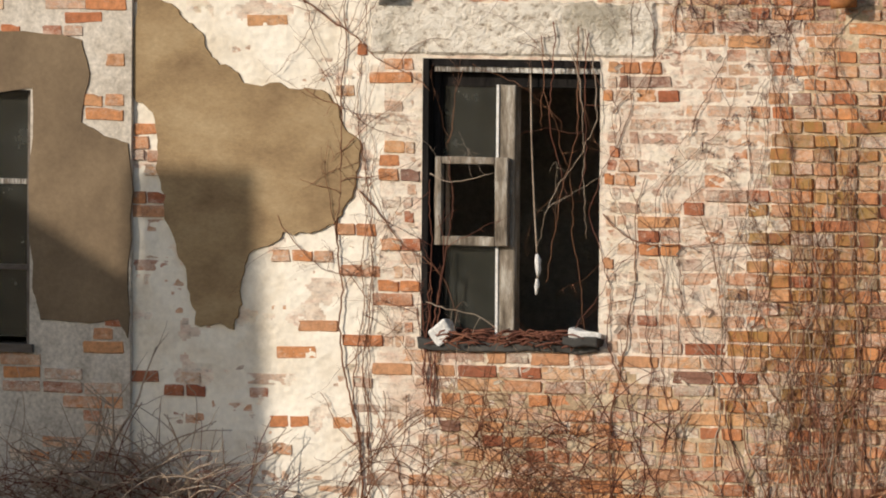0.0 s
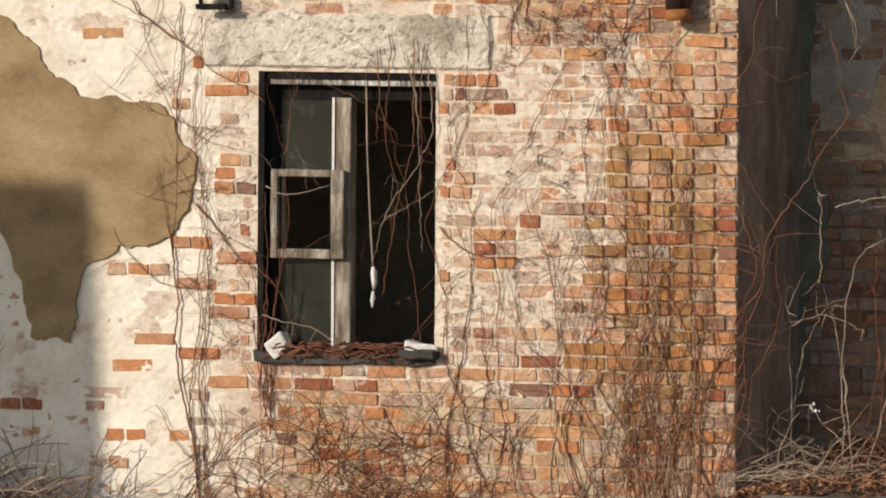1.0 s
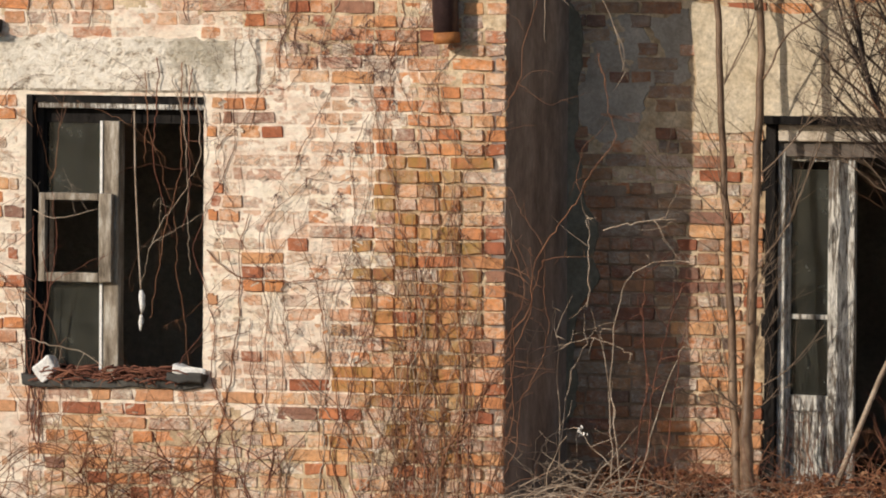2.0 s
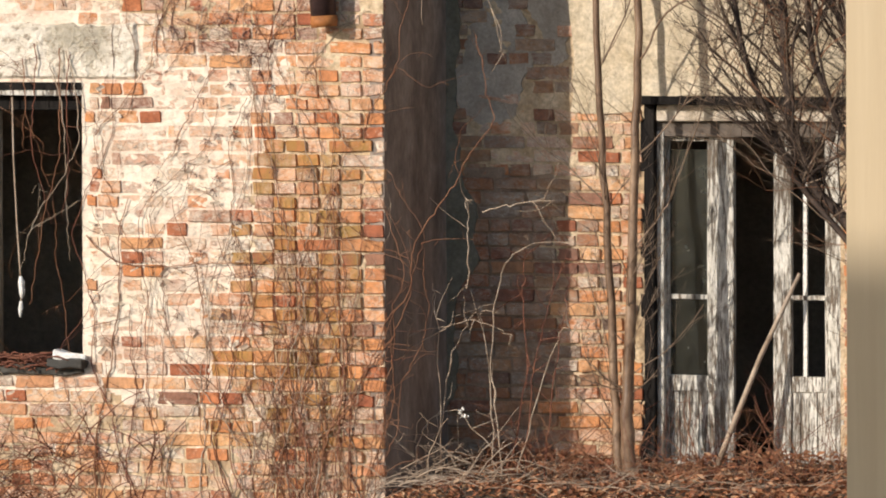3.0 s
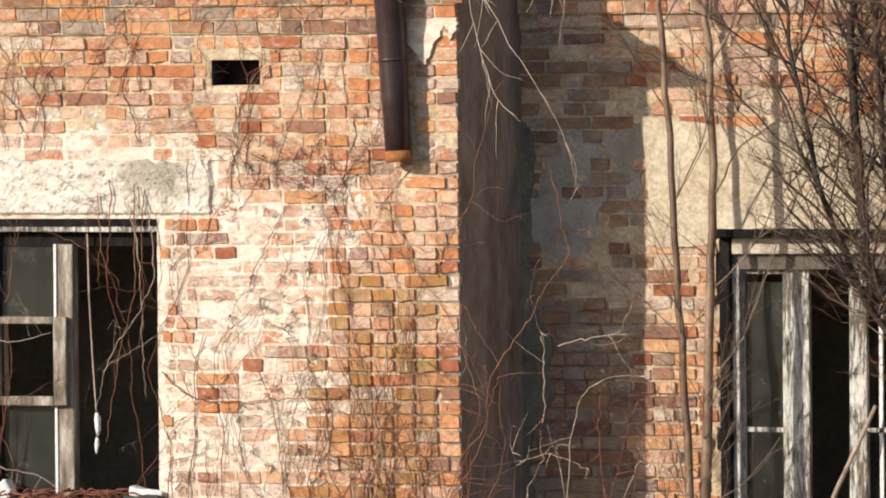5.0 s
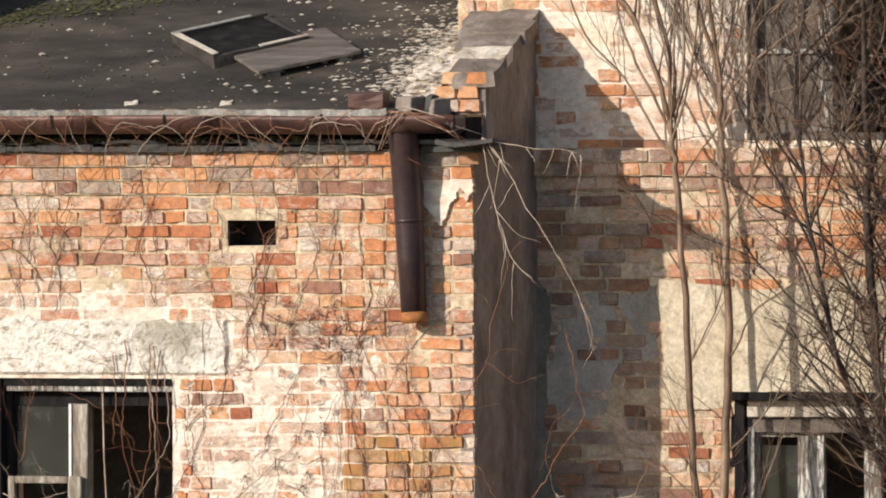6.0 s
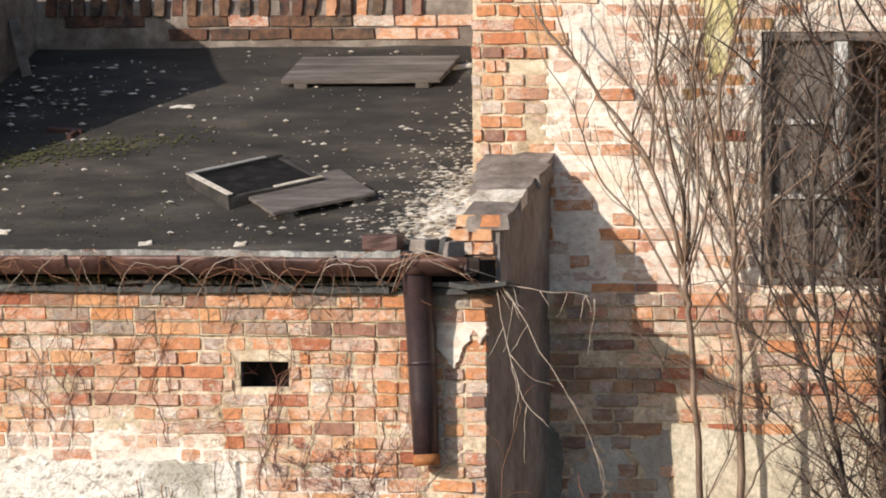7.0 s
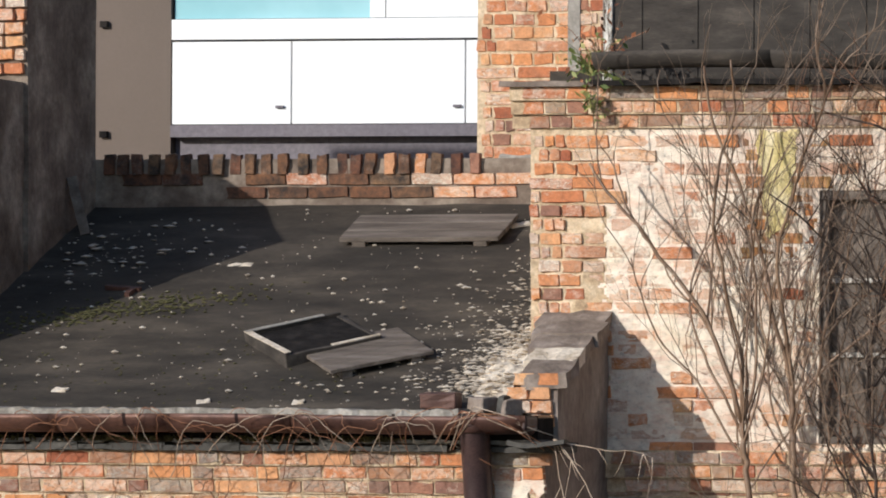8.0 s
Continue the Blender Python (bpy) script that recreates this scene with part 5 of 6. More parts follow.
part("insulator", smooth_tube([(-3.085, -0.11, 2.555), (-3.085, -0.11, 2.575), (-3.085, -0.11, 2.60)], [0.012, 0.018, 0.01], 10), "white", lamp, "white porcelain insulator")

# ---- the double door of the main house ----
x0, x1, z0, z1 = DOOR
door = thing("door_1", "weathered white double door, half open, panes gone", "door", "structure", at=(1.68, 1.1, 0.05))
part("lintel_board", worn(box(x0 - 0.02, 2.30, 0.94, 1.05, 2.045, 2.09, bevel=0.004), 0.004, 4, 6), "darkwood_holeshade", door)
part("lintel_stones", worn(box(x0 + 0.06, x1, 1.02, 1.2, 1.955, 2.042, bevel=0.008), 0.006, 4, 9), "rubble", door, "whitish broken brick band")
part("head", worn(box(x0, x1, 1.06, 1.2, 1.87, 1.952, bevel=0.005), 0.004, 4, 9), "greywood", door)
part("jamb", worn(box(x0 - 0.03, x0 + 0.05, 1.01, 1.2, z0, 2.045, bevel=0.006), 0.004, 4, 9), "darkwood_holeshade", door)
part("jamb", worn(box(x0 + 0.05, x0 + 0.09, 1.05, 1.16, z0, 1.90, bevel=0.006), 0.004, 4, 9), "oldwood", door)
part("jamb", worn(box(x1 - 0.03, x1 + 0.03, 1.02, 1.2, z0, 2.045, bevel=0.006), 0.004, 4, 9), "oldwood", door)


def door_leaf(xa, xb, y, panes, wide, label):
    leaf = part("door_leaf", worn(box(xa, xa + wide[0], y, y + 0.045, z0 + 0.02, 1.87, bevel=0.006), 0.004, 5, 9), "oldwood", door, label)
    part("stile", worn(box(xb - wide[1], xb, y, y + 0.045, z0 + 0.02, 1.87, bevel=0.006), 0.004, 5, 9), "oldwood", leaf)
    for za, zb in ((0.50, 0.585), (0.995, 1.02), (1.845, 1.87), (z0 + 0.02, z0 + 0.10)):
        part("rail", worn(box(xa + wide[0], xb - wide[1], y + 0.004, y + 0.042, za, zb, bevel=0.004), 0.003, 3, 9), "oldwood", leaf)
    n = 4
    for k in range(n):
        a = xa + wide[0] + (xb - wide[1] - xa - wide[0]) * k / n
        b = xa + wide[0] + (xb - wide[1] - xa - wide[0]) * (k + 1) / n
        part("board", worn(box(a + 0.002, b - 0.002, y + 0.014 + 0.005 * (k % 2), y + 0.03, z0 + 0.10, 0.50), 0.003, 3, 9), "oldwood", leaf)
    if panes:
        for za, zb in ((1.02, 1.80), (0.585, 0.995)):
            part("pane", box(xa + wide[0], xb - wide[1], y + 0.02, y + 0.024, za, zb), "glass", leaf)
    return leaf


door_leaf(1.215, 1.60, 1.10, True, (0.02, 0.15), "white door leaf with a wide flaking stile")
leaf2 = door_leaf(1.82, 2.20, 1.11, False, (0.10, 0.09), "second door leaf standing ajar")
part("glazing_bar", worn(box(1.985, 2.005, 1.12, 1.14, 0.585, 1.80), 0.004, 4, 9), "white", leaf2)
stick = tagged(part("leaning_stick", smooth_tube([(1.59, 0.80, 0.08), (1.66, 0.86, 0.30), (1.80, 0.95, 0.70), (1.985, 1.06, 1.14)], [0.017, 0.016, 0.014, 0.011], 8), "straw"), "pale bare stick leaning against the door", "stick")

# ---- the upper window ----
x0, x1, z0, z1 = UPPER_WINDOW
uw = thing("window_3", "tall weathered window, one leaf with grey dusty panes, the other open", "window", "structure", at=(1.65, 1.1, 3.44))
part("frame_side", worn(box(x0, x0 + 0.05, 1.03, 1.14, z0, z1, bevel=0.005), 0.004, 4, 9), "greywood", uw)
part("frame_head", worn(box(x0, x1, 1.02, 1.14, z1 - 0.05, z1, bevel=0.005), 0.004, 4, 9), "greywood", uw)
part("frame_bottom", worn(box(x0, x1, 1.0, 1.2, z0, z0 + 0.04, bevel=0.005), 0.004, 4, 9), "greywood", uw)
part("mullion", worn(box(1.60, 1.68, 1.03, 1.12, z0 + 0.04, z1 - 0.05, bevel=0.006), 0.005, 5, 9), "oldwood", uw)
for zz in (3.905, 4.305):
    part("glazing_bar", worn(box(x0 + 0.05, 1.60, 1.05, 1.09, zz, zz + 0.025), 0.003, 3, 9), "oldwood", uw)
# Opaque grey panels for the dusty panes, with their reflection as plain colour.
for a, b in ((z0 + 0.04, 3.905), (3.93, 4.305), (4.33, z1 - 0.05)):
    part("board_panel", worn(box(x0 + 0.05, 1.60, 1.075, 1.085, a, b), 0.002, 2, 6), "greywood", uw, "opaque grey panel for a dusty pane, reflection put into its colour")


# ---- cladding pillar close to the yard ----
pillar = thing("clad_pillar", "smooth cream clad pillar with a vertical joint", "pillar", at=(4.1, -2.7, -0.55))
part("cladding", box(3.538, 3.822, -3.0, -2.4, -0.6, 3.6, bevel=0.006), "column", pillar)
part("cladding", box(3.826, 4.6, -2.994, -2.4, -0.6, 3.6, bevel=0.006), "column", pillar)


# ---- climbing vines ----
def wander(p, d, length, step, bend, rnd, flat_y=None, pull=(0, 0, 0)):
    pts, d = [p.copy()], d.normalized()
    for _ in range(max(2, int(length / step))):
        d = (d + Vector((rnd.gauss(0, bend), rnd.gauss(0, bend * 0.35), rnd.gauss(0, bend))) + Vector(pull)).normalized()
        q = pts[-1] + d * step
        if flat_y is not None and flat_y < 0.5 and q.z > 3.40:
            break
        if flat_y is not None:
            q.y = flat_y + min(max(q.y - flat_y, -0.012), 0.0)
        pts.append(q)
    if len(pts) < 2:
        pts.append(pts[0] + Vector((0.01, 0, -0.01)))
    return pts


def taper(n, r0, r1):
    return [r0 + (r1 - r0) * i / max(1, n - 1) for i in range(n)]


VINES = "bare brown climbing vine clinging to the brick wall"


def vine(p, d, length, r, seed, wall_y, material="vine", shoots=6, bend=0.22, pull=(0, 0, 0.02), label=VINES, name="climbing_vine"):
    """A wandering stem with side shoots that lie close to a wall."""
    rnd = random.Random(seed)
    stem = wander(Vector(p), Vector(d), length, 0.033, bend * 0.85, rnd, wall_y - r, pull)
    stem = [q + Vector((rnd.gauss(0, 0.0035), 0, rnd.gauss(0, 0.0035))) for q in stem]
    vs, fs = [], []
    tube_data(vs, fs, stem, taper(len(stem), r, r * 0.45), 5)
    ob = tagged(mesh_object(name, vs, fs, material), label, "vine", group="vines on the wall")
    vs, fs = [], []
    for _ in range(shoots):
        i = rnd.randrange(1, len(stem))
        a = rnd.uniform(-1.3, 1.3)
        side = wander(stem[i], Vector((math.sin(a), -0.15, math.cos(a) * rnd.choice((1, 1, -0.6)))), rnd.uniform(0.12, 0.6), 0.035, bend * 1.3, rnd, wall_y - r * 1.6)
        tube_data(vs, fs, side, taper(len(side), r * 0.5, r * 0.2), 3)
        for _ in range(4):
            j = rnd.randrange(len(side))
            tw = wander(side[j], Vector((rnd.uniform(-1, 1), -0.3, rnd.uniform(-0.6, 1))), rnd.uniform(0.03, 0.12), 0.02, 0.4, rnd, wall_y - r * 1.6)
            tube_data(vs, fs, tw, taper(len(tw), r * 0.32, r * 0.15), 3)
    if fs:
        tagged(mesh_object("shoot_growth", vs, fs, material, ob), kind="stuff")
    return ob


# The thick old stems left of the window.
for k, (dx, rr, ln) in enumerate(((0.0, 0.009, 3.0), (0.03, 0.006, 2.9), (-0.03, 0.006, 2.2), (0.05, 0.004, 2.6))):
    vine((-3.10 + dx, -0.01, -0.4), (0.0, 0, 1), ln, rr * 0.7, 100 + k, 0.0, "vine", 12, 0.11, (0.0, 0, 0.30))
for k, (x, dx) in enumerate(((-3.28, 0.35), (-3.22, 0.3), (-3.33, 0.5), (-2.75, -0.5), (-2.7, -0.62), (-2.9, -0.3))):
    vine((x, -0.01, -0.45), (dx, 0, 1.0), 0.95, 0.0045, 120 + k, 0.0, "vine", 3, 0.12, (0, 0, 0.05))
vine((-3.12, -0.01, 1.45), (0.55, 0, -0.7), 0.6, 0.005, 131, 0.0, "vine", 3, 0.12)
vine((-3.5, -0.01, 2.55), (0.5, 0, -1), 1.0, 0.005, 132, 0.0, "vine", 5, 0.15)
vine((-3.45, -0.01, 2.0), (0.35, 0, -0.2), 0.5, 0.003, 133, 0.0, "vine", 4, 0.2)
vine((-3.6, -0.01, 1.3), (0.35, 0, -0.8), 0.9, 0.003, 134, 0.0, "vine", 4, 0.2)
for k in range(4):
    vine((-3.45 + 0.12 * k, -0.01, 2.5 + 0.1 * (k % 2)), (0.1 - 0.05 * k, 0, -1), 0.7, 0.0022, 140 + k, -0.014, "vine", 2, 0.16)
# Round the window: red stems up its side, and bare ones that hang across it.
for k in range(6):
    vine((-2.74 + 0.015 * k, -0.02, 0.45 - 0.05 * k), (0.0, 0, 1), 1.25 - 0.12 * k, 0.0045, 150 + k, -0.005, "redvine", 3, 0.10, (0, 0, 0.12))
for k, (x, ln) in enumerate(((-1.98, 1.0), (-1.84, 1.45), (-1.80, 1.35), (-1.78, 0.9), (-2.05, 0.5), (-1.90, 1.1))):
    vine((x, -0.03, 2.38 - 0.02 * k), (0.05 * (k % 2), 0, -1), ln, 0.0036, 160 + k, -0.02, ("redvine", "vine", "straw")[k % 3], 2, 0.15, (0, 0, -0.14))
vine((-2.70, -0.02, 1.55), (0.8, 0, -0.5), 0.42, 0.003, 170, -0.02, "straw", 3, 0.12)
vine((-2.72, -0.02, 0.85), (0.8, 0, -0.15), 0.7, 0.003, 171, -0.02, "straw", 3, 0.1, (0, 0, -0.03))
vine((-2.60, -0.02, 1.72), (0.5, 0, 0.8), 0.45, 0.003, 172, -0.02, "vine", 3, 0.12)
# Over the open brick face: climbing stems, densest towards the corner.
rnd = random.Random(200)
for k in range(32):
    x = -1.7 + 1.65 * rnd.random() ** 0.75
    vine((x, -0.01, -0.5 + rnd.random() * 0.4), (rnd.uniform(-0.4, 0.25), 0, 1), rnd.uniform(1.2, 3.6), rnd.uniform(0.0022, 0.0046), 200 + k, 0.0,
         rnd.choice(("vine", "vine", "redvine", "straw")), 5, 0.17, (0, 0, 0.05))
for k in range(34):
    x = rnd.uniform(-3.0, -0.1)
    vine((x, -0.01, rnd.uniform(1.4, 2.9) if x > -1.7 else rnd.uniform(2.5, 2.9)), (rnd.uniform(-0.7, 0.7), 0, 1), rnd.uniform(0.6, 1.7), rnd.uniform(0.0018, 0.0034), 240 + k, 0.0,
         rnd.choice(("vine", "vine", "redvine", "straw")), 5, 0.20, (0, 0, 0.03))
for k in range(34):
    x = rnd.gauss(-0.42, 0.2)
    vine((min(x, -0.04), -0.015, -0.3), (rnd.uniform(-0.12, 0.12), 0, 1), rnd.uniform(0.8, 2.3), rnd.uniform(0.0025, 0.0045), 700 + k, -0.008, rnd.choice(("straw", "vine", "vine", "redvine")), 6, 0.14, (0, 0, 0.08))
vine((-1.62, -0.01, -0.4), (-0.05, 0, 1), 2.0, 0.0055, 290, 0.0, "vine", 8, 0.12, (0.02, 0, 0.1))
vine((-1.70, -0.01, 1.35), (0.6, 0, -0.75), 1.3, 0.004, 291, 0.0, "vine", 5, 0.08)
for k in range(8):
    vine((rnd.gauss(-1.05, 0.18), -0.012, rnd.gauss(2.42, 0.06)), (rnd.uniform(-1, 1), 0, rnd.uniform(-0.4, 0.5)), rnd.uniform(0.2, 0.5), 0.0022, 300 + k, 0.0, "redvine", 4, 0.26)
rnd = random.Random(820)
for k in range(26):
    x = rnd.uniform(0.35, 2.1)
    up = k % 3 > 0
    vine((x, 0.98, rnd.uniform(3.4, 4.2) if up else rnd.uniform(5.2, 5.4)), (rnd.uniform(-0.35, 0.35), 0, 1 if up else -1), rnd.uniform(0.7, 1.6) if up else rnd.uniform(0.4, 1.2), rnd.uniform(0.002, 0.004), 820 + k, 0.985,
         rnd.choice(("vine", "twig", "straw")), 5, 0.14, (0, 0, 0.06 if up else -0.08), "thin bare vine on the tall brick wall")
# Withered berry clusters left on the vines.
rnd = random.Random(640)
vs, fs = [], []
for k in range(60):
    cx, cz = (rnd.gauss(-0.95, 0.22), rnd.gauss(2.42, 0.10)) if k < 25 else (rnd.gauss(-0.85, 0.3), rnd.uniform(0.9, 2.3)) if k < 70 else (rnd.gauss(-0.62, 0.06), rnd.uniform(0.0, 0.4))
    cx = min(cx, -0.06)
    for _ in range(rnd.randint(4, 9)):
        c = Vector((cx + rnd.gauss(0, 0.018), -0.014 - 0.012 * rnd.random(), cz + rnd.gauss(0, 0.016)))
        q = rnd.uniform(0.0025, 0.005)
        b = len(vs)
        vs += [c + Vector(o) * q for o in ((1, 0, 0), (-1, 0, 0), (0, 1, 0), (0, -1, 0), (0, 0, 1), (0, 0, -1))]
        fs += [tuple(b + i for i in f) for f in ((0, 2, 4), (2, 1, 4), (1, 3, 4), (3, 0, 4), (2, 0, 5), (1, 2, 5), (3, 1, 5), (0, 3, 5))]
        tube_data(vs, fs, [c, Vector((cx, -0.008, cz + 0.02))], [0.0012, 0.0012], 3)
tagged(mesh_object("vine_berries", vs, fs, "berry"), "withered purple-brown berry clusters on the vines", "berries", kind="stuff")
# Around the gutter and downpipe.
for k in range(26):
    x = rnd.uniform(-3.2, -0.7)
    side = rnd.choice((-1, 1, 1))
    ctrl = [Vector((x, -0.12, rnd.uniform(3.2, 3.42)))]
    for zz in (rnd.uniform(3.48, 3.60), rnd.uniform(3.50, 3.62), rnd.uniform(3.36, 3.55), rnd.uniform(3.1, 3.45)):
        ctrl.append(Vector((ctrl[-1].x + side * rnd.uniform(0.03, 0.24), -0.30 + rnd.uniform(-0.015, 0.03) + 0.09 * (zz < 3.45), zz)))
    pts = []
    for i in range(len(ctrl) - 1):
        a0, a1, a2, a3 = (ctrl[min(max(i + d, 0), len(ctrl) - 1)] for d in (-1, 0, 1, 2))
        for j in range(5):
            t = j / 5
            pts.append(0.5 * (2 * a1 + (a2 - a0) * t + (2 * a0 - 5 * a1 + 4 * a2 - a3) * t * t + (3 * a1 - a0 - 3 * a2 + a3) * t ** 3) + Vector((rnd.gauss(0, 0.004), 0, rnd.gauss(0, 0.004))))
    vs, fs = [], []
    tube_data(vs, fs, pts, taper(len(pts), 0.003, 0.0014), 4)
    tagged(mesh_object("climbing_vine", vs, fs, ("straw", "vine", "vine")[k % 3]), "pale dry vine arching over the gutter", "vine", group="vines on the gutter")
for k in range(9):
    vine((-0.42 + 0.03 * k, -0.2, 3.56), (rnd.uniform(-0.1, 0.1), -0.1, -1), rnd.uniform(0.4, 1.15), 0.003, 330 + k, -0.06 if k < 2 else -0.03, "straw", 3, 0.12, (0, 0, -0.1))
for k in range(7):
    j = [rnd.uniform(-0.07, 0.07) for _ in range(6)]
    pts = [Vector((-0.46 + j[0], -0.26, 3.44 + j[1])), Vector((-0.38 + j[0], -0.30, 3.55 + j[2] * 0.4)), Vector((-0.30 + j[3], -0.30, 3.61 + j[1] * 0.3)), Vector((-0.16 + j[4] * 1.5, -0.28, 3.58 + j[2] * 0.5)),
           Vector((-0.06 + j[5], -0.27, 3.52 + j[0] * 0.5)), Vector((0.08 + j[4], -0.22, 3.46 + j[3]))]
    vs, fs = [], []
    tube_data(vs, fs, pts, taper(6, 0.004, 0.0025), 4)
    tagged(mesh_object("climbing_vine", vs, fs, ("straw", "vine")[k % 2]), "pale dry vine looped over the downpipe head", "vine", group="vines on the gutter")
for k, (d, ln) in enumerate((((0.72, 0.0, -0.62), 1.35), ((0.06, 0, -1), 0.85), ((0.62, 0, -0.5), 0.6))):
    rnd2 = random.Random(350 + k)
    pts = wander(Vector((0.12, -0.18, 3.46)), Vector(d), ln, 0.05, 0.11, rnd2)
    vs, fs = [], []
    tube_data(vs, fs, pts, taper(len(pts), 0.004, 0.0018), 5)
    for _ in range(7):
        tw = wander(rnd2.choice(pts), Vector((rnd2.uniform(-0.6, 0.8), 0, -1)), rnd2.uniform(0.1, 0.35), 0.04, 0.15, rnd2)
        tube_data(vs, fs, tw, taper(len(tw), 0.003, 0.0012), 3)
    tagged(mesh_object("climbing_vine", vs, fs, "straw"), "pale dry vine trailing free from the eaves", "vine", group="vines on the gutter")


# ---- dry twigs and stalks ----
def tangle(name, label, count, place, seed, material, r=(0.002, 0.005), length=(0.25, 0.7), up=1.0, droop=-0.12, bend=0.15):
    """A heap of arching dry stalks that rise from the ground; place(rnd): where one starts."""
    rnd = random.Random(seed)
    vs, fs = [], []
    for _ in range(count):
        p = place(rnd)
        ln = rnd.uniform(*length)
        pts = wander(p, Vector((rnd.uniform(-0.9, 0.9), rnd.uniform(-0.3, 0.1), up * rnd.uniform(0.3, 1))), ln, 0.05, bend, rnd, None, (0, 0, droop))
        rr = rnd.uniform(*r)
        tube_data(vs, fs, pts, taper(len(pts), rr, rr * 0.4), 4)
        for _ in range(2):
            tw = wander(rnd.choice(pts), Vector((rnd.uniform(-1, 1), rnd.uniform(-0.4, 0.2), rnd.uniform(-0.2, 1))), rnd.uniform(0.05, 0.22), 0.035, 0.25, rnd)
            tube_data(vs, fs, tw, taper(len(tw), rr * 0.5, rr * 0.25), 3)
    return tagged(mesh_object(name, vs, fs, material), label, "dry brush", kind="stuff")


tangle("dry_brush", "tangled dry vine brush below the window", 130, lambda r: Vector((r.gauss(-2.15, 0.33), r.uniform(-0.16, -0.02), r.uniform(-0.5, 0.2))), 1, "vine", length=(0.3, 0.8))
tangle("dry_brush", "tangled reddish brush below the window", 60, lambda r: Vector((r.gauss(-1.9, 0.35), r.uniform(-0.14, -0.02), r.uniform(-0.5, 0.25))), 2, "redvine", length=(0.2, 0.6))
tangle("dry_brush", "heap of pale dry stalks against the wall", 190, lambda r: Vector((r.uniform(-5.0, -3.7), r.uniform(-0.5, -0.1), r.uniform(-0.5, -0.15))), 3, "straw", (0.004, 0.008), (0.35, 0.85), 0.6, -0.05, 0.07)
tangle("dry_brush", "heap of reddish twigs against the wall", 130, lambda r: Vector((r.uniform(-5.4, -3.5), r.uniform(-0.5, -0.1), r.uniform(-0.55, -0.2))), 4, "redvine", (0.003, 0.006), (0.3, 0.8), 0.5, -0.06, 0.09)
for k, (x, ln, d) in enumerate(((-4.72, 1.25, (0.42, 0, 1)), (-4.6, 0.9, (0.5, 0, 0.9)), (-5.2, 0.8, (1, 0, 0.35)), (-4.9, 0.9, (0.8, 0, 0.7)))):
    rnd2 = random.Random(400 + k)
    pts = wander(Vector((x, -0.25, -0.5)), Vector(d), ln, 0.07, 0.06, rnd2)
    vs, fs = [], []
    tube_data(vs, fs, pts, taper(len(pts), 0.012, 0.004), 5)
    for _ in range(7):
        tw = wander(rnd2.choice(pts[4:]), Vector((rnd2.uniform(-1, 1), 0, rnd2.uniform(0.1, 1))), rnd2.uniform(0.12, 0.4), 0.04, 0.12, rnd2)
        tube_data(vs, fs, tw, taper(len(tw), 0.004, 0.0015), 3)
    tagged(mesh_object("dry_stalk", vs, fs, "straw"), "pale dry branched stalk rising beside the wall", "stalk", group="stalks in the brush")

# Weeds in the recess: arching canes and a litter of fallen ones.
rnd = random.Random(500)
CANES = (((0.57, 0.02), (0.51, 0.60), (0.53, 1.04), (0.66, 1.28), (0.98, 1.34)), ((-0.08, 0.69), (0.15, 0.81), (0.37, 0.90), (0.62, 0.82)), ((0.20, 0.05), (0.24, 0.58), (0.36, 0.90), (0.44, 0.94)),
         ((0.68, 0.02), (0.72, 0.58), (0.80, 0.92), (0.93, 1.30)), ((0.55, 0.02), (0.68, 0.60), (0.66, 1.05), (0.68, 1.26)), ((0.44, 1.48), (0.64, 1.53), (0.88, 1.55)), ((0.36, 1.08), (0.37, 1.36), (0.35, 1.56)),
         ((0.0, 0.70), (0.03, 0.86), (-0.06, 0.99)), ((0.78, 0.05), (0.86, 0.72), (0.94, 1.14)), ((0.50, 0.05), (0.47, 0.62), (0.42, 0.98)), ((0.22, 0.05), (0.20, 0.85), (0.17, 1.10)),
         ((0.62, 0.02), (0.76, 0.50), (0.90, 0.86), (0.96, 0.80)), ((0.02, 0.10), (0.22, 0.18), (0.50, 0.10), (0.74, 0.14)), ((0.05, 0.04), (0.10, 0.32), (0.28, 0.42), (0.40, 0.30)))
for k, path in enumerate(CANES):
    rnd2 = random.Random(510 + k)
    ctrl = [Vector((x, 0.3 + 0.012 * (k % 5), z)) for x, z in path]
    pts = []
    for i in range(len(ctrl) - 1):
        a0, a1, a2, a3 = (ctrl[min(max(i + d, 0), len(ctrl) - 1)] for d in (-1, 0, 1, 2))
        for q in range(8):
            t = q / 8
            pts.append(0.5 * (2 * a1 + (a2 - a0) * t + (2 * a0 - 5 * a1 + 4 * a2 - a3) * t * t + (3 * a1 - a0 - 3 * a2 + a3) * t ** 3) + Vector((rnd2.gauss(0, 0.005), rnd2.gauss(0, 0.01), rnd2.gauss(0, 0.004))))
    pts.append(ctrl[-1])
    vs, fs = [], []
    mat_ = "redvine" if k in (3, 4, 8) else "straw"
    tube_data(vs, fs, pts, taper(len(pts), 0.0042, 0.002), 5)
    for _ in range(14 if mat_ == "redvine" else 5):
        tw = wander(rnd2.choice(pts), Vector((rnd2.uniform(-0.8, 0.8), rnd2.uniform(-0.2, 0.1), rnd2.uniform(-0.6, 0.8))), rnd2.uniform(0.06, 0.28), 0.03, 0.16, rnd2)
        tube_data(vs, fs, tw, taper(len(tw), 0.003, 0.0013), 3)
    tagged(mesh_object("dry_cane", vs, fs, mat_), "reddish upright cane in the shaded recess" if mat_ == "redvine" else "pale dry arching cane growing in the shaded recess", "cane", group="canes in the recess")
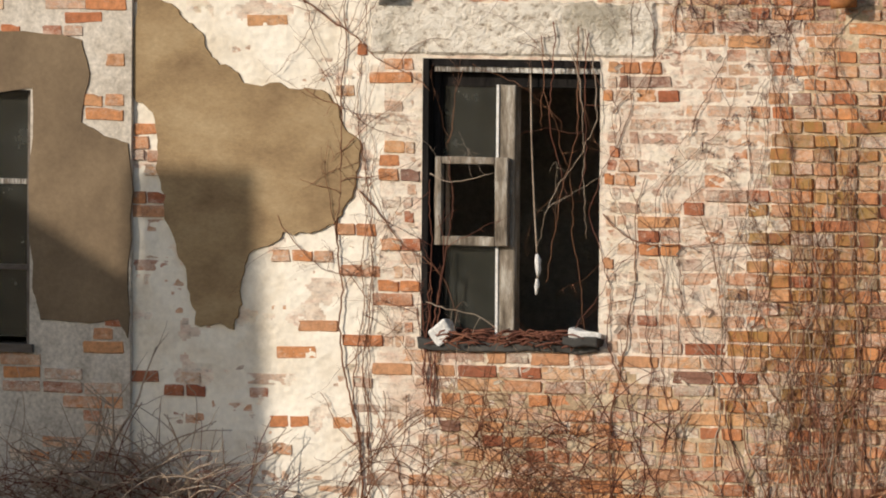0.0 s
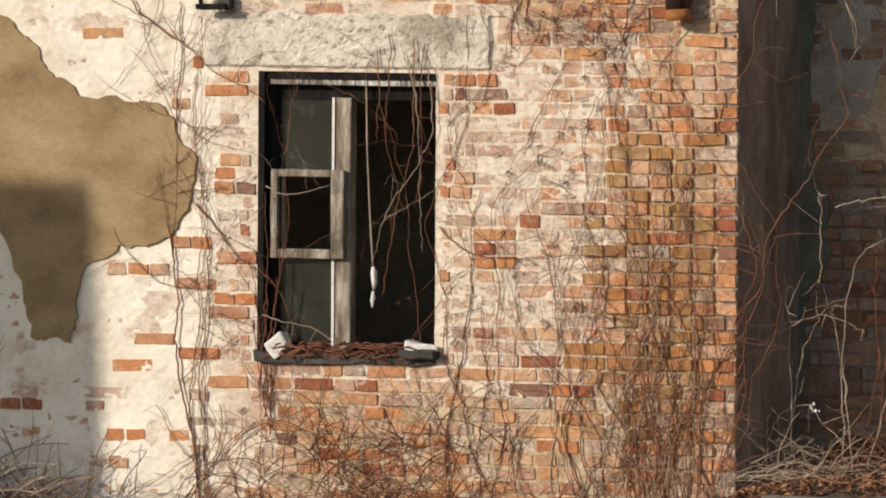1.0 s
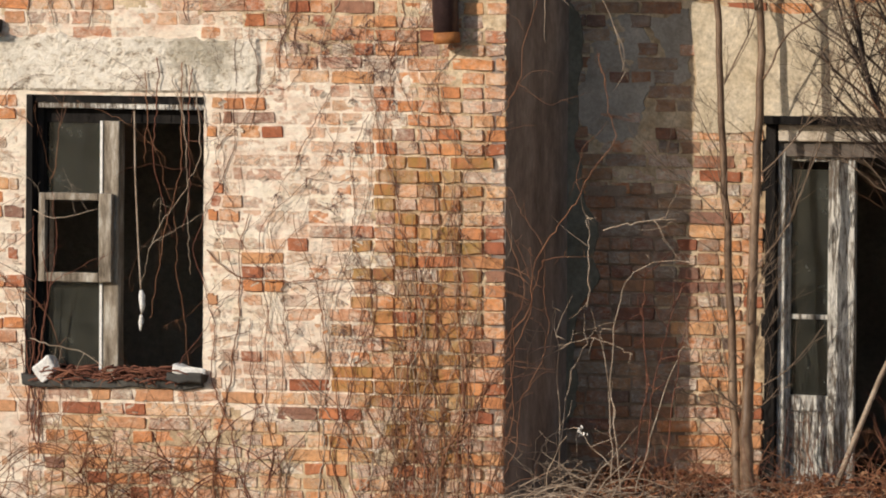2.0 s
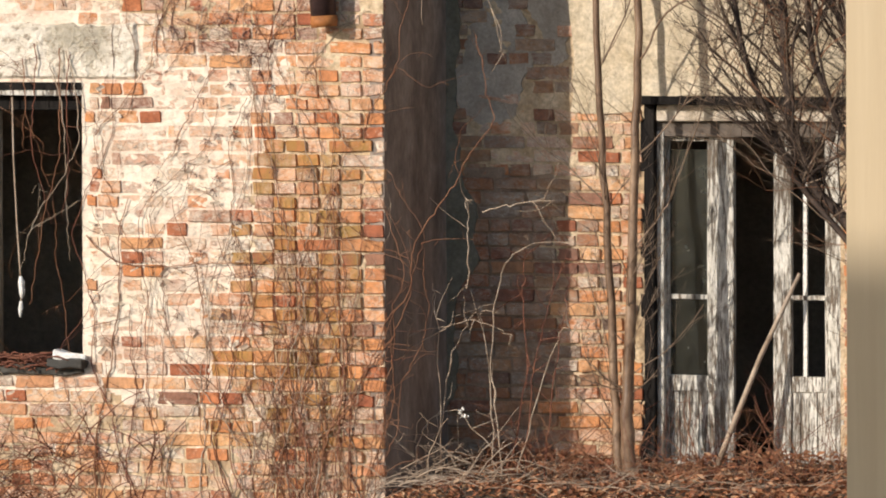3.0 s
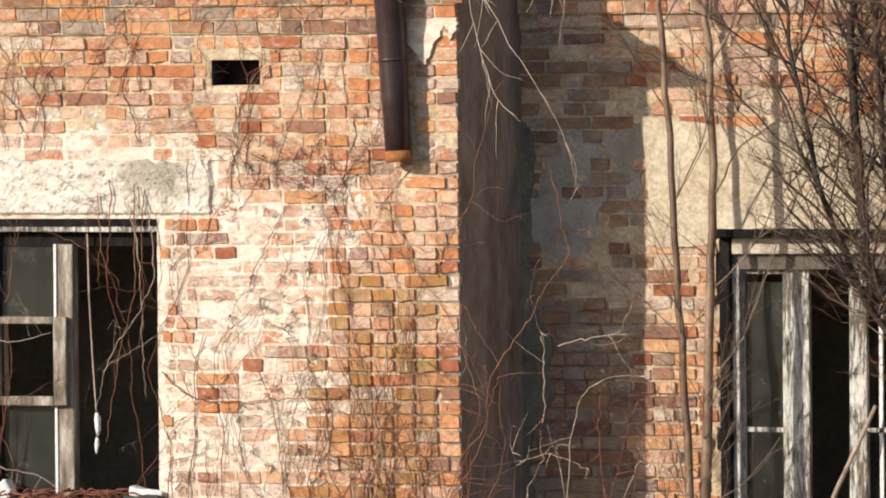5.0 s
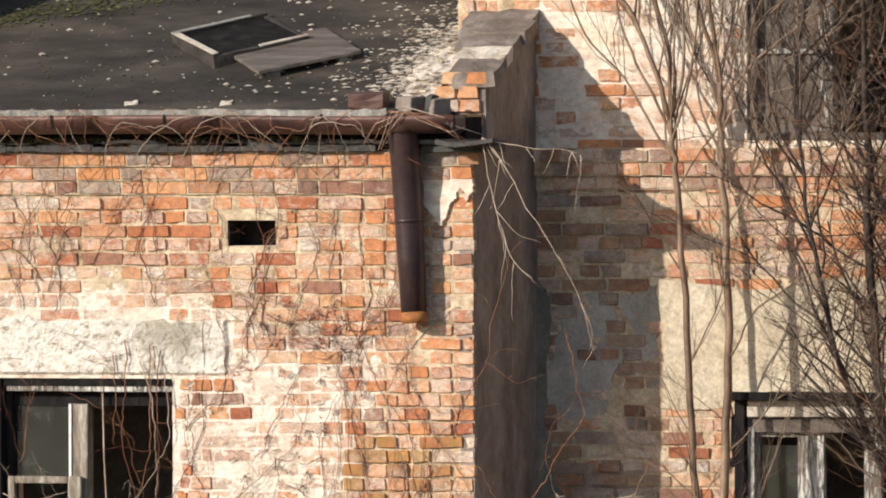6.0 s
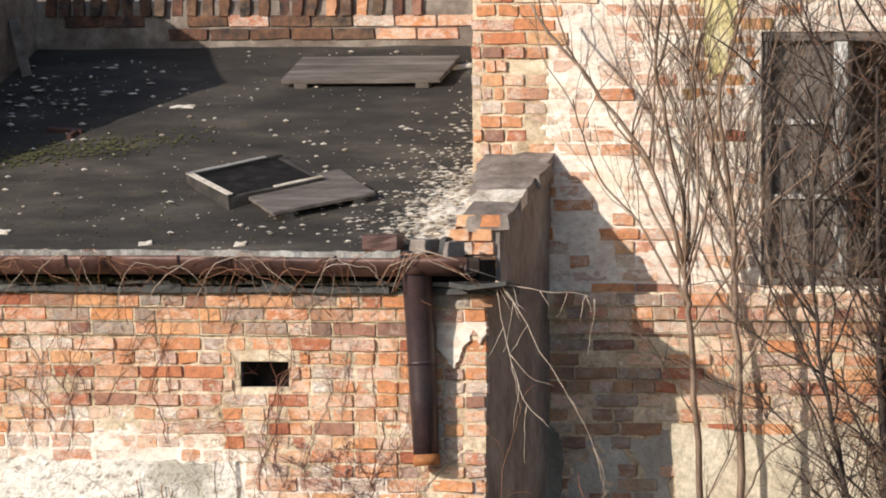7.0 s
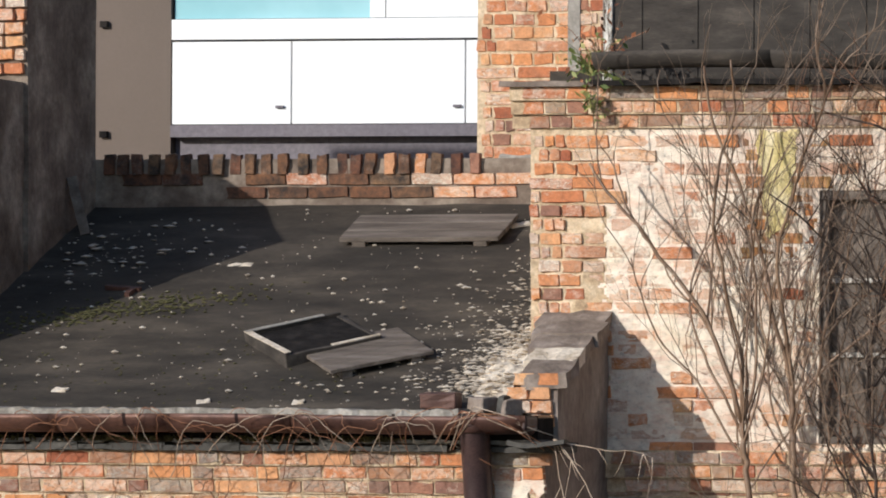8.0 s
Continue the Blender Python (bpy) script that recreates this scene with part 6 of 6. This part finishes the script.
tangle("dry_brush", "fallen pale stalks on the ground of the recess", 34, lambda r: Vector((r.uniform(0.05, 0.6), r.uniform(-0.15, 0.3), r.uniform(0.02, 0.12))), 5, "straw", (0.002, 0.005), (0.2, 0.55), 0.4, -0.1, 0.15)
tangle("dry_brush", "dry weeds along the foot of the main wall", 90, lambda r: Vector((r.uniform(0.4, 2.4), r.uniform(0.2, 0.8), 0.06)), 6, "vine", (0.0015, 0.004), (0.15, 0.6), 1.2, -0.05, 0.14)
leaf_clump("dead_flower", "pale dry flower head on a stalk in the recess", (0.42, 0.05, 0.42), 0.012, 14, 9, 0.02, "white")


# ---- trees ----
def grow(vs, fs, tvs, tfs, p, d, length, r, level, rnd, up=0.03, bend=0.06, kids=(4, 6), lean=0.7):
    n = max(4, int(length / 0.065))
    pts, dd = [p.copy()], d.normalized()
    for _ in range(n):
        dd = (dd + Vector((rnd.gauss(0, bend), rnd.gauss(0, bend * 0.6), rnd.gauss(0, bend) + up))).normalized()
        pts.append(pts[-1] + dd * (length / n))
    thick = r > 0.006
    tube_data(vs if thick else tvs, fs if thick else tfs, pts, taper(len(pts), r, r * (0.5 if level else 0.35)), 6 if thick else 3)
    if level <= 0:
        return
    for _ in range(rnd.randint(*kids)):
        i = rnd.randrange(len(pts) // 4, len(pts))
        dirn = (pts[min(i + 1, len(pts) - 1)] - pts[max(0, i - 1)]).normalized()
        side = Vector((rnd.uniform(-1, 1), rnd.uniform(-0.5, 0.5), rnd.uniform(-0.1, 0.5))).normalized()
        grow(vs, fs, tvs, tfs, pts[i], dirn * (1 - lean * 0.6) + side * lean, length * rnd.uniform(0.32, 0.6), r * rnd.uniform(0.32, 0.5), level - 1, rnd, up, bend * 1.3, kids, lean)


def sapling(label, path, radii, limbs, seed, material, twig_material, level=2, kids=(4, 6), bend=0.11, lean=0.42):
    """A slim trunk along a path, with limbs (place on the trunk 0..1, direction, length, radius)."""
    rnd = random.Random(seed)
    pts = [Vector(p) for p in path]
    fine = []
    for a, b in zip(pts, pts[1:]):
        for k in range(6):
            t = k / 6
            fine.append(a.lerp(b, t) + Vector((rnd.gauss(0, 0.006), rnd.gauss(0, 0.006), 0)))
    fine.append(pts[-1])
    rr = []
    m = len(radii) - 1
    for i in range(len(fine)):
        t = i / (len(fine) - 1) * m
        k = min(int(t), m - 1)
        rr.append(radii[k] + (radii[k + 1] - radii[k]) * (t - k))
    vs, fs = [], []
    tube_data(vs, fs, fine, rr, 10)
    tree = thing("tree", label, "tree", group="trees before the wall", at=path[0])
    mesh_object("trunk", vs, fs, material, tree)
    tvs, tfs = [], []
    limbs = limbs + [(rnd.uniform(0.12, 0.7), (rnd.uniform(-1, 1), rnd.uniform(-0.3, 0.2), rnd.uniform(0.1, 1)), rnd.uniform(0.25, 0.6), rnd.uniform(0.003, 0.0045)) for _ in range(14)]
    for at, d, ln, r in limbs:
        p = fine[min(int(at * (len(fine) - 1)), len(fine) - 1)]
        vs, fs = [], []
        grow(vs, fs, tvs, tfs, p, Vector(d), ln, r, level, rnd, 0.03, bend, kids, lean)
        if fs:
            mesh_object("limb", vs, fs, material, tree)
    if tfs:
        tagged(mesh_object("twig_growth", tvs, tfs, twig_material, tree), kind="stuff")
    return tree


sapling("slim sapling with smooth grey-brown bark close to the wall", [(1.11, 0.62, 0.0), (1.09, 0.62, 0.5), (1.03, 0.63, 1.5), (0.975, 0.64, 2.6), (0.915, 0.65, 3.3), (0.89, 0.65, 3.55)], [0.028, 0.024, 0.020, 0.018, 0.017, 0.017],
        [(1.0, (-0.18, 0, 1), 1.7, 0.015), (1.0, (0.10, -0.05, 1), 2.0, 0.013), (1.0, (0.28, 0.05, 1), 1.5, 0.010), (0.97, (-0.5, -0.05, 1), 1.4, 0.009), (0.9, (0.35, 0, 1), 1.2, 0.008), (0.86, (-0.8, -0.05, 1.0), 1.3, 0.008),
         (0.55, (0.6, 0, 1), 0.8, 0.006), (0.4, (-0.6, 0, 1), 0.5, 0.005), (0.65, (-0.5, 0, 1), 0.7, 0.005), (0.78, (0.7, 0, 1), 0.8, 0.006), (0.3, (0.7, 0, 0.8), 0.5, 0.004)] + [(0.8 + 0.025 * k, (-0.34 + 0.085 * k, 0.03, 1), 1.9 - 0.1 * k, 0.0065) for k in range(0, 9, 2)], 71, "bark", "twig")
sapling("slim sapling with shiny bark before the doorway", [(1.17, 0.60, 0.0), (1.175, 0.60, 0.6), (1.20, 0.62, 1.6), (1.215, 0.64, 2.6), (1.18, 0.65, 3.35), (1.17, 0.65, 3.75)], [0.042, 0.031, 0.024, 0.021, 0.017, 0.015],
        [(1.0, (-0.12, 0, 1), 1.8, 0.013), (1.0, (0.15, 0, 1), 1.9, 0.013), (0.95, (0.4, 0, 1), 1.5, 0.009), (0.8, (-0.4, 0, 1), 1.2, 0.007), (0.7, (0.6, 0, 1), 1.2, 0.008), (0.55, (0.8, -0.1, 0.9), 1.0, 0.007),
         (0.45, (0.9, 0, 0.8), 0.8, 0.006), (0.35, (0.9, -0.1, 0.7), 0.9, 0.006), (0.6, (-0.4, 0, 1), 0.7, 0.005), (0.88, (0.5, 0, 1), 1.3, 0.008)] + [(0.78 + 0.025 * k, (-0.2 + 0.07 * k, 0.03, 1), 1.8 - 0.06 * k, 0.0065) for k in range(0, 9, 2)], 72, "bark", "twig")
DARK = "dark many-branched shrub tree in front of the door"
STEMS = (((3.3, 0.1, 0.0), (3.0, 0.15, 0.8), (2.64, 0.2, 1.32), (2.36, 0.22, 1.60), (2.19, 0.25, 1.98), (2.14, 0.25, 2.7), (2.12, 0.25, 3.6), (2.10, 0.25, 4.6)),
         ((3.4, 0.0, 0.0), (3.0, 0.1, 0.9), (2.55, 0.15, 1.35), (2.22, 0.2, 1.7), (1.96, 0.22, 2.3), (1.78, 0.25, 3.1), (1.72, 0.25, 4.0)),
         ((3.5, 0.2, 0.0), (3.1, 0.2, 1.0), (2.60, 0.2, 1.7), (2.32, 0.25, 2.3), (2.26, 0.25, 3.0), (2.32, 0.25, 4.0), (2.36, 0.25, 5.0)),
         ((3.2, 0.3, 0.0), (2.9, 0.3, 0.9), (2.62, 0.3, 2.0), (2.35, 0.3, 2.8), (2.02, 0.3, 3.5), (1.80, 0.3, 4.5)),
         ((3.2, 0.2, 0.0), (2.9, 0.2, 1.3), (2.62, 0.2, 2.4), (2.48, 0.2, 3.3), (2.55, 0.2, 4.3), (2.6, 0.2, 5.2)))
WIDE = (0.033, 0.019, 0.019, 0.015, 0.015)
for k, path in enumerate(STEMS):
    rnd = random.Random(80 + k)
    limbs = [(rnd.uniform(0.35, 1.0), (rnd.uniform(-1.0, 0.6), rnd.uniform(-0.2, 0.15), rnd.uniform(0.4, 1.0)), rnd.uniform(0.4, 1.2), rnd.uniform(0.005, 0.010)) for _ in range(32)]
    sapling(DARK, path, [WIDE[k] * f for f in (1.1, 1.0, 0.95, 0.85, 0.6, 0.3)], limbs, 90 + k, "darkbark", ("darkbark", "twig", "vine")[k % 3], 2, (5, 7), 0.12, 0.75)

tangle("dry_brush", "thin reddish twigs standing along the foot of the wall", 70, lambda r: Vector((r.uniform(0.55, 2.4), r.uniform(0.35, 0.8), 0.06)), 8, "redvine", (0.0015, 0.003), (0.2, 0.7), 1.3, -0.03, 0.16)
tangle("dry_brush", "fallen straw strewn over the dead leaves", 120, lambda r: Vector((r.uniform(0.0, 2.6), r.uniform(-0.4, 0.6), 0.06)), 12, "straw", (0.0012, 0.0025), (0.12, 0.4), 0.25, -0.1, 0.14)

# ---- ground litter and kerb ----
kerb = thing("stone_kerb", "rough grey stone kerb edging the leaf-covered ground", "kerb", "structure", at=(1.5, -0.3, -0.05))
rnd = random.Random(600)
x = 0.3
while x < 3.2:
    w_ = rnd.uniform(0.25, 0.5)
    part("stone", worn(box(x, x + w_ - 0.015, -0.42 + rnd.uniform(-0.02, 0.02), -0.18, -0.2, -0.02 + rnd.uniform(-0.015, 0.01), bevel=0.015), 0.012, 2, 8), "stone", kerb)
    x += w_
vs, fs = [], []
rnd = random.Random(610)
for k in range(9000):
    x, y = rnd.uniform(-0.15, 3.4), rnd.uniform(-0.5, 1.0)
    if rnd.random() < 0.2:
        x, y = rnd.uniform(-5.5, 0), rnd.uniform(-0.8, 0)
    z = ground_height(x, y) + 0.004 + 0.03 * rnd.random() ** 2 + (0.05 * rnd.random() if y > 0.75 else 0)
    a, s = rnd.uniform(0, 6.28), rnd.uniform(0.012, 0.032)
    u, w_ = Vector((math.cos(a), math.sin(a), rnd.uniform(-0.6, 0.6))), Vector((-math.sin(a), math.cos(a), rnd.uniform(-0.6, 0.6)))
    c, b = Vector((x, y, z)), len(vs)
    vs += [c - u * s, c + w_ * s * 0.5 + Vector((0, 0, s * 0.25)), c + u * s, c - w_ * s * 0.5 + Vector((0, 0, s * 0.25))]
    fs += [(b, b + 1, b + 2), (b, b + 2, b + 3)]
tagged(mesh_object("dead_leaves", vs, fs, "leaf", smooth=False), "rust-brown dead leaves covering the ground", "dead leaves", kind="stuff")
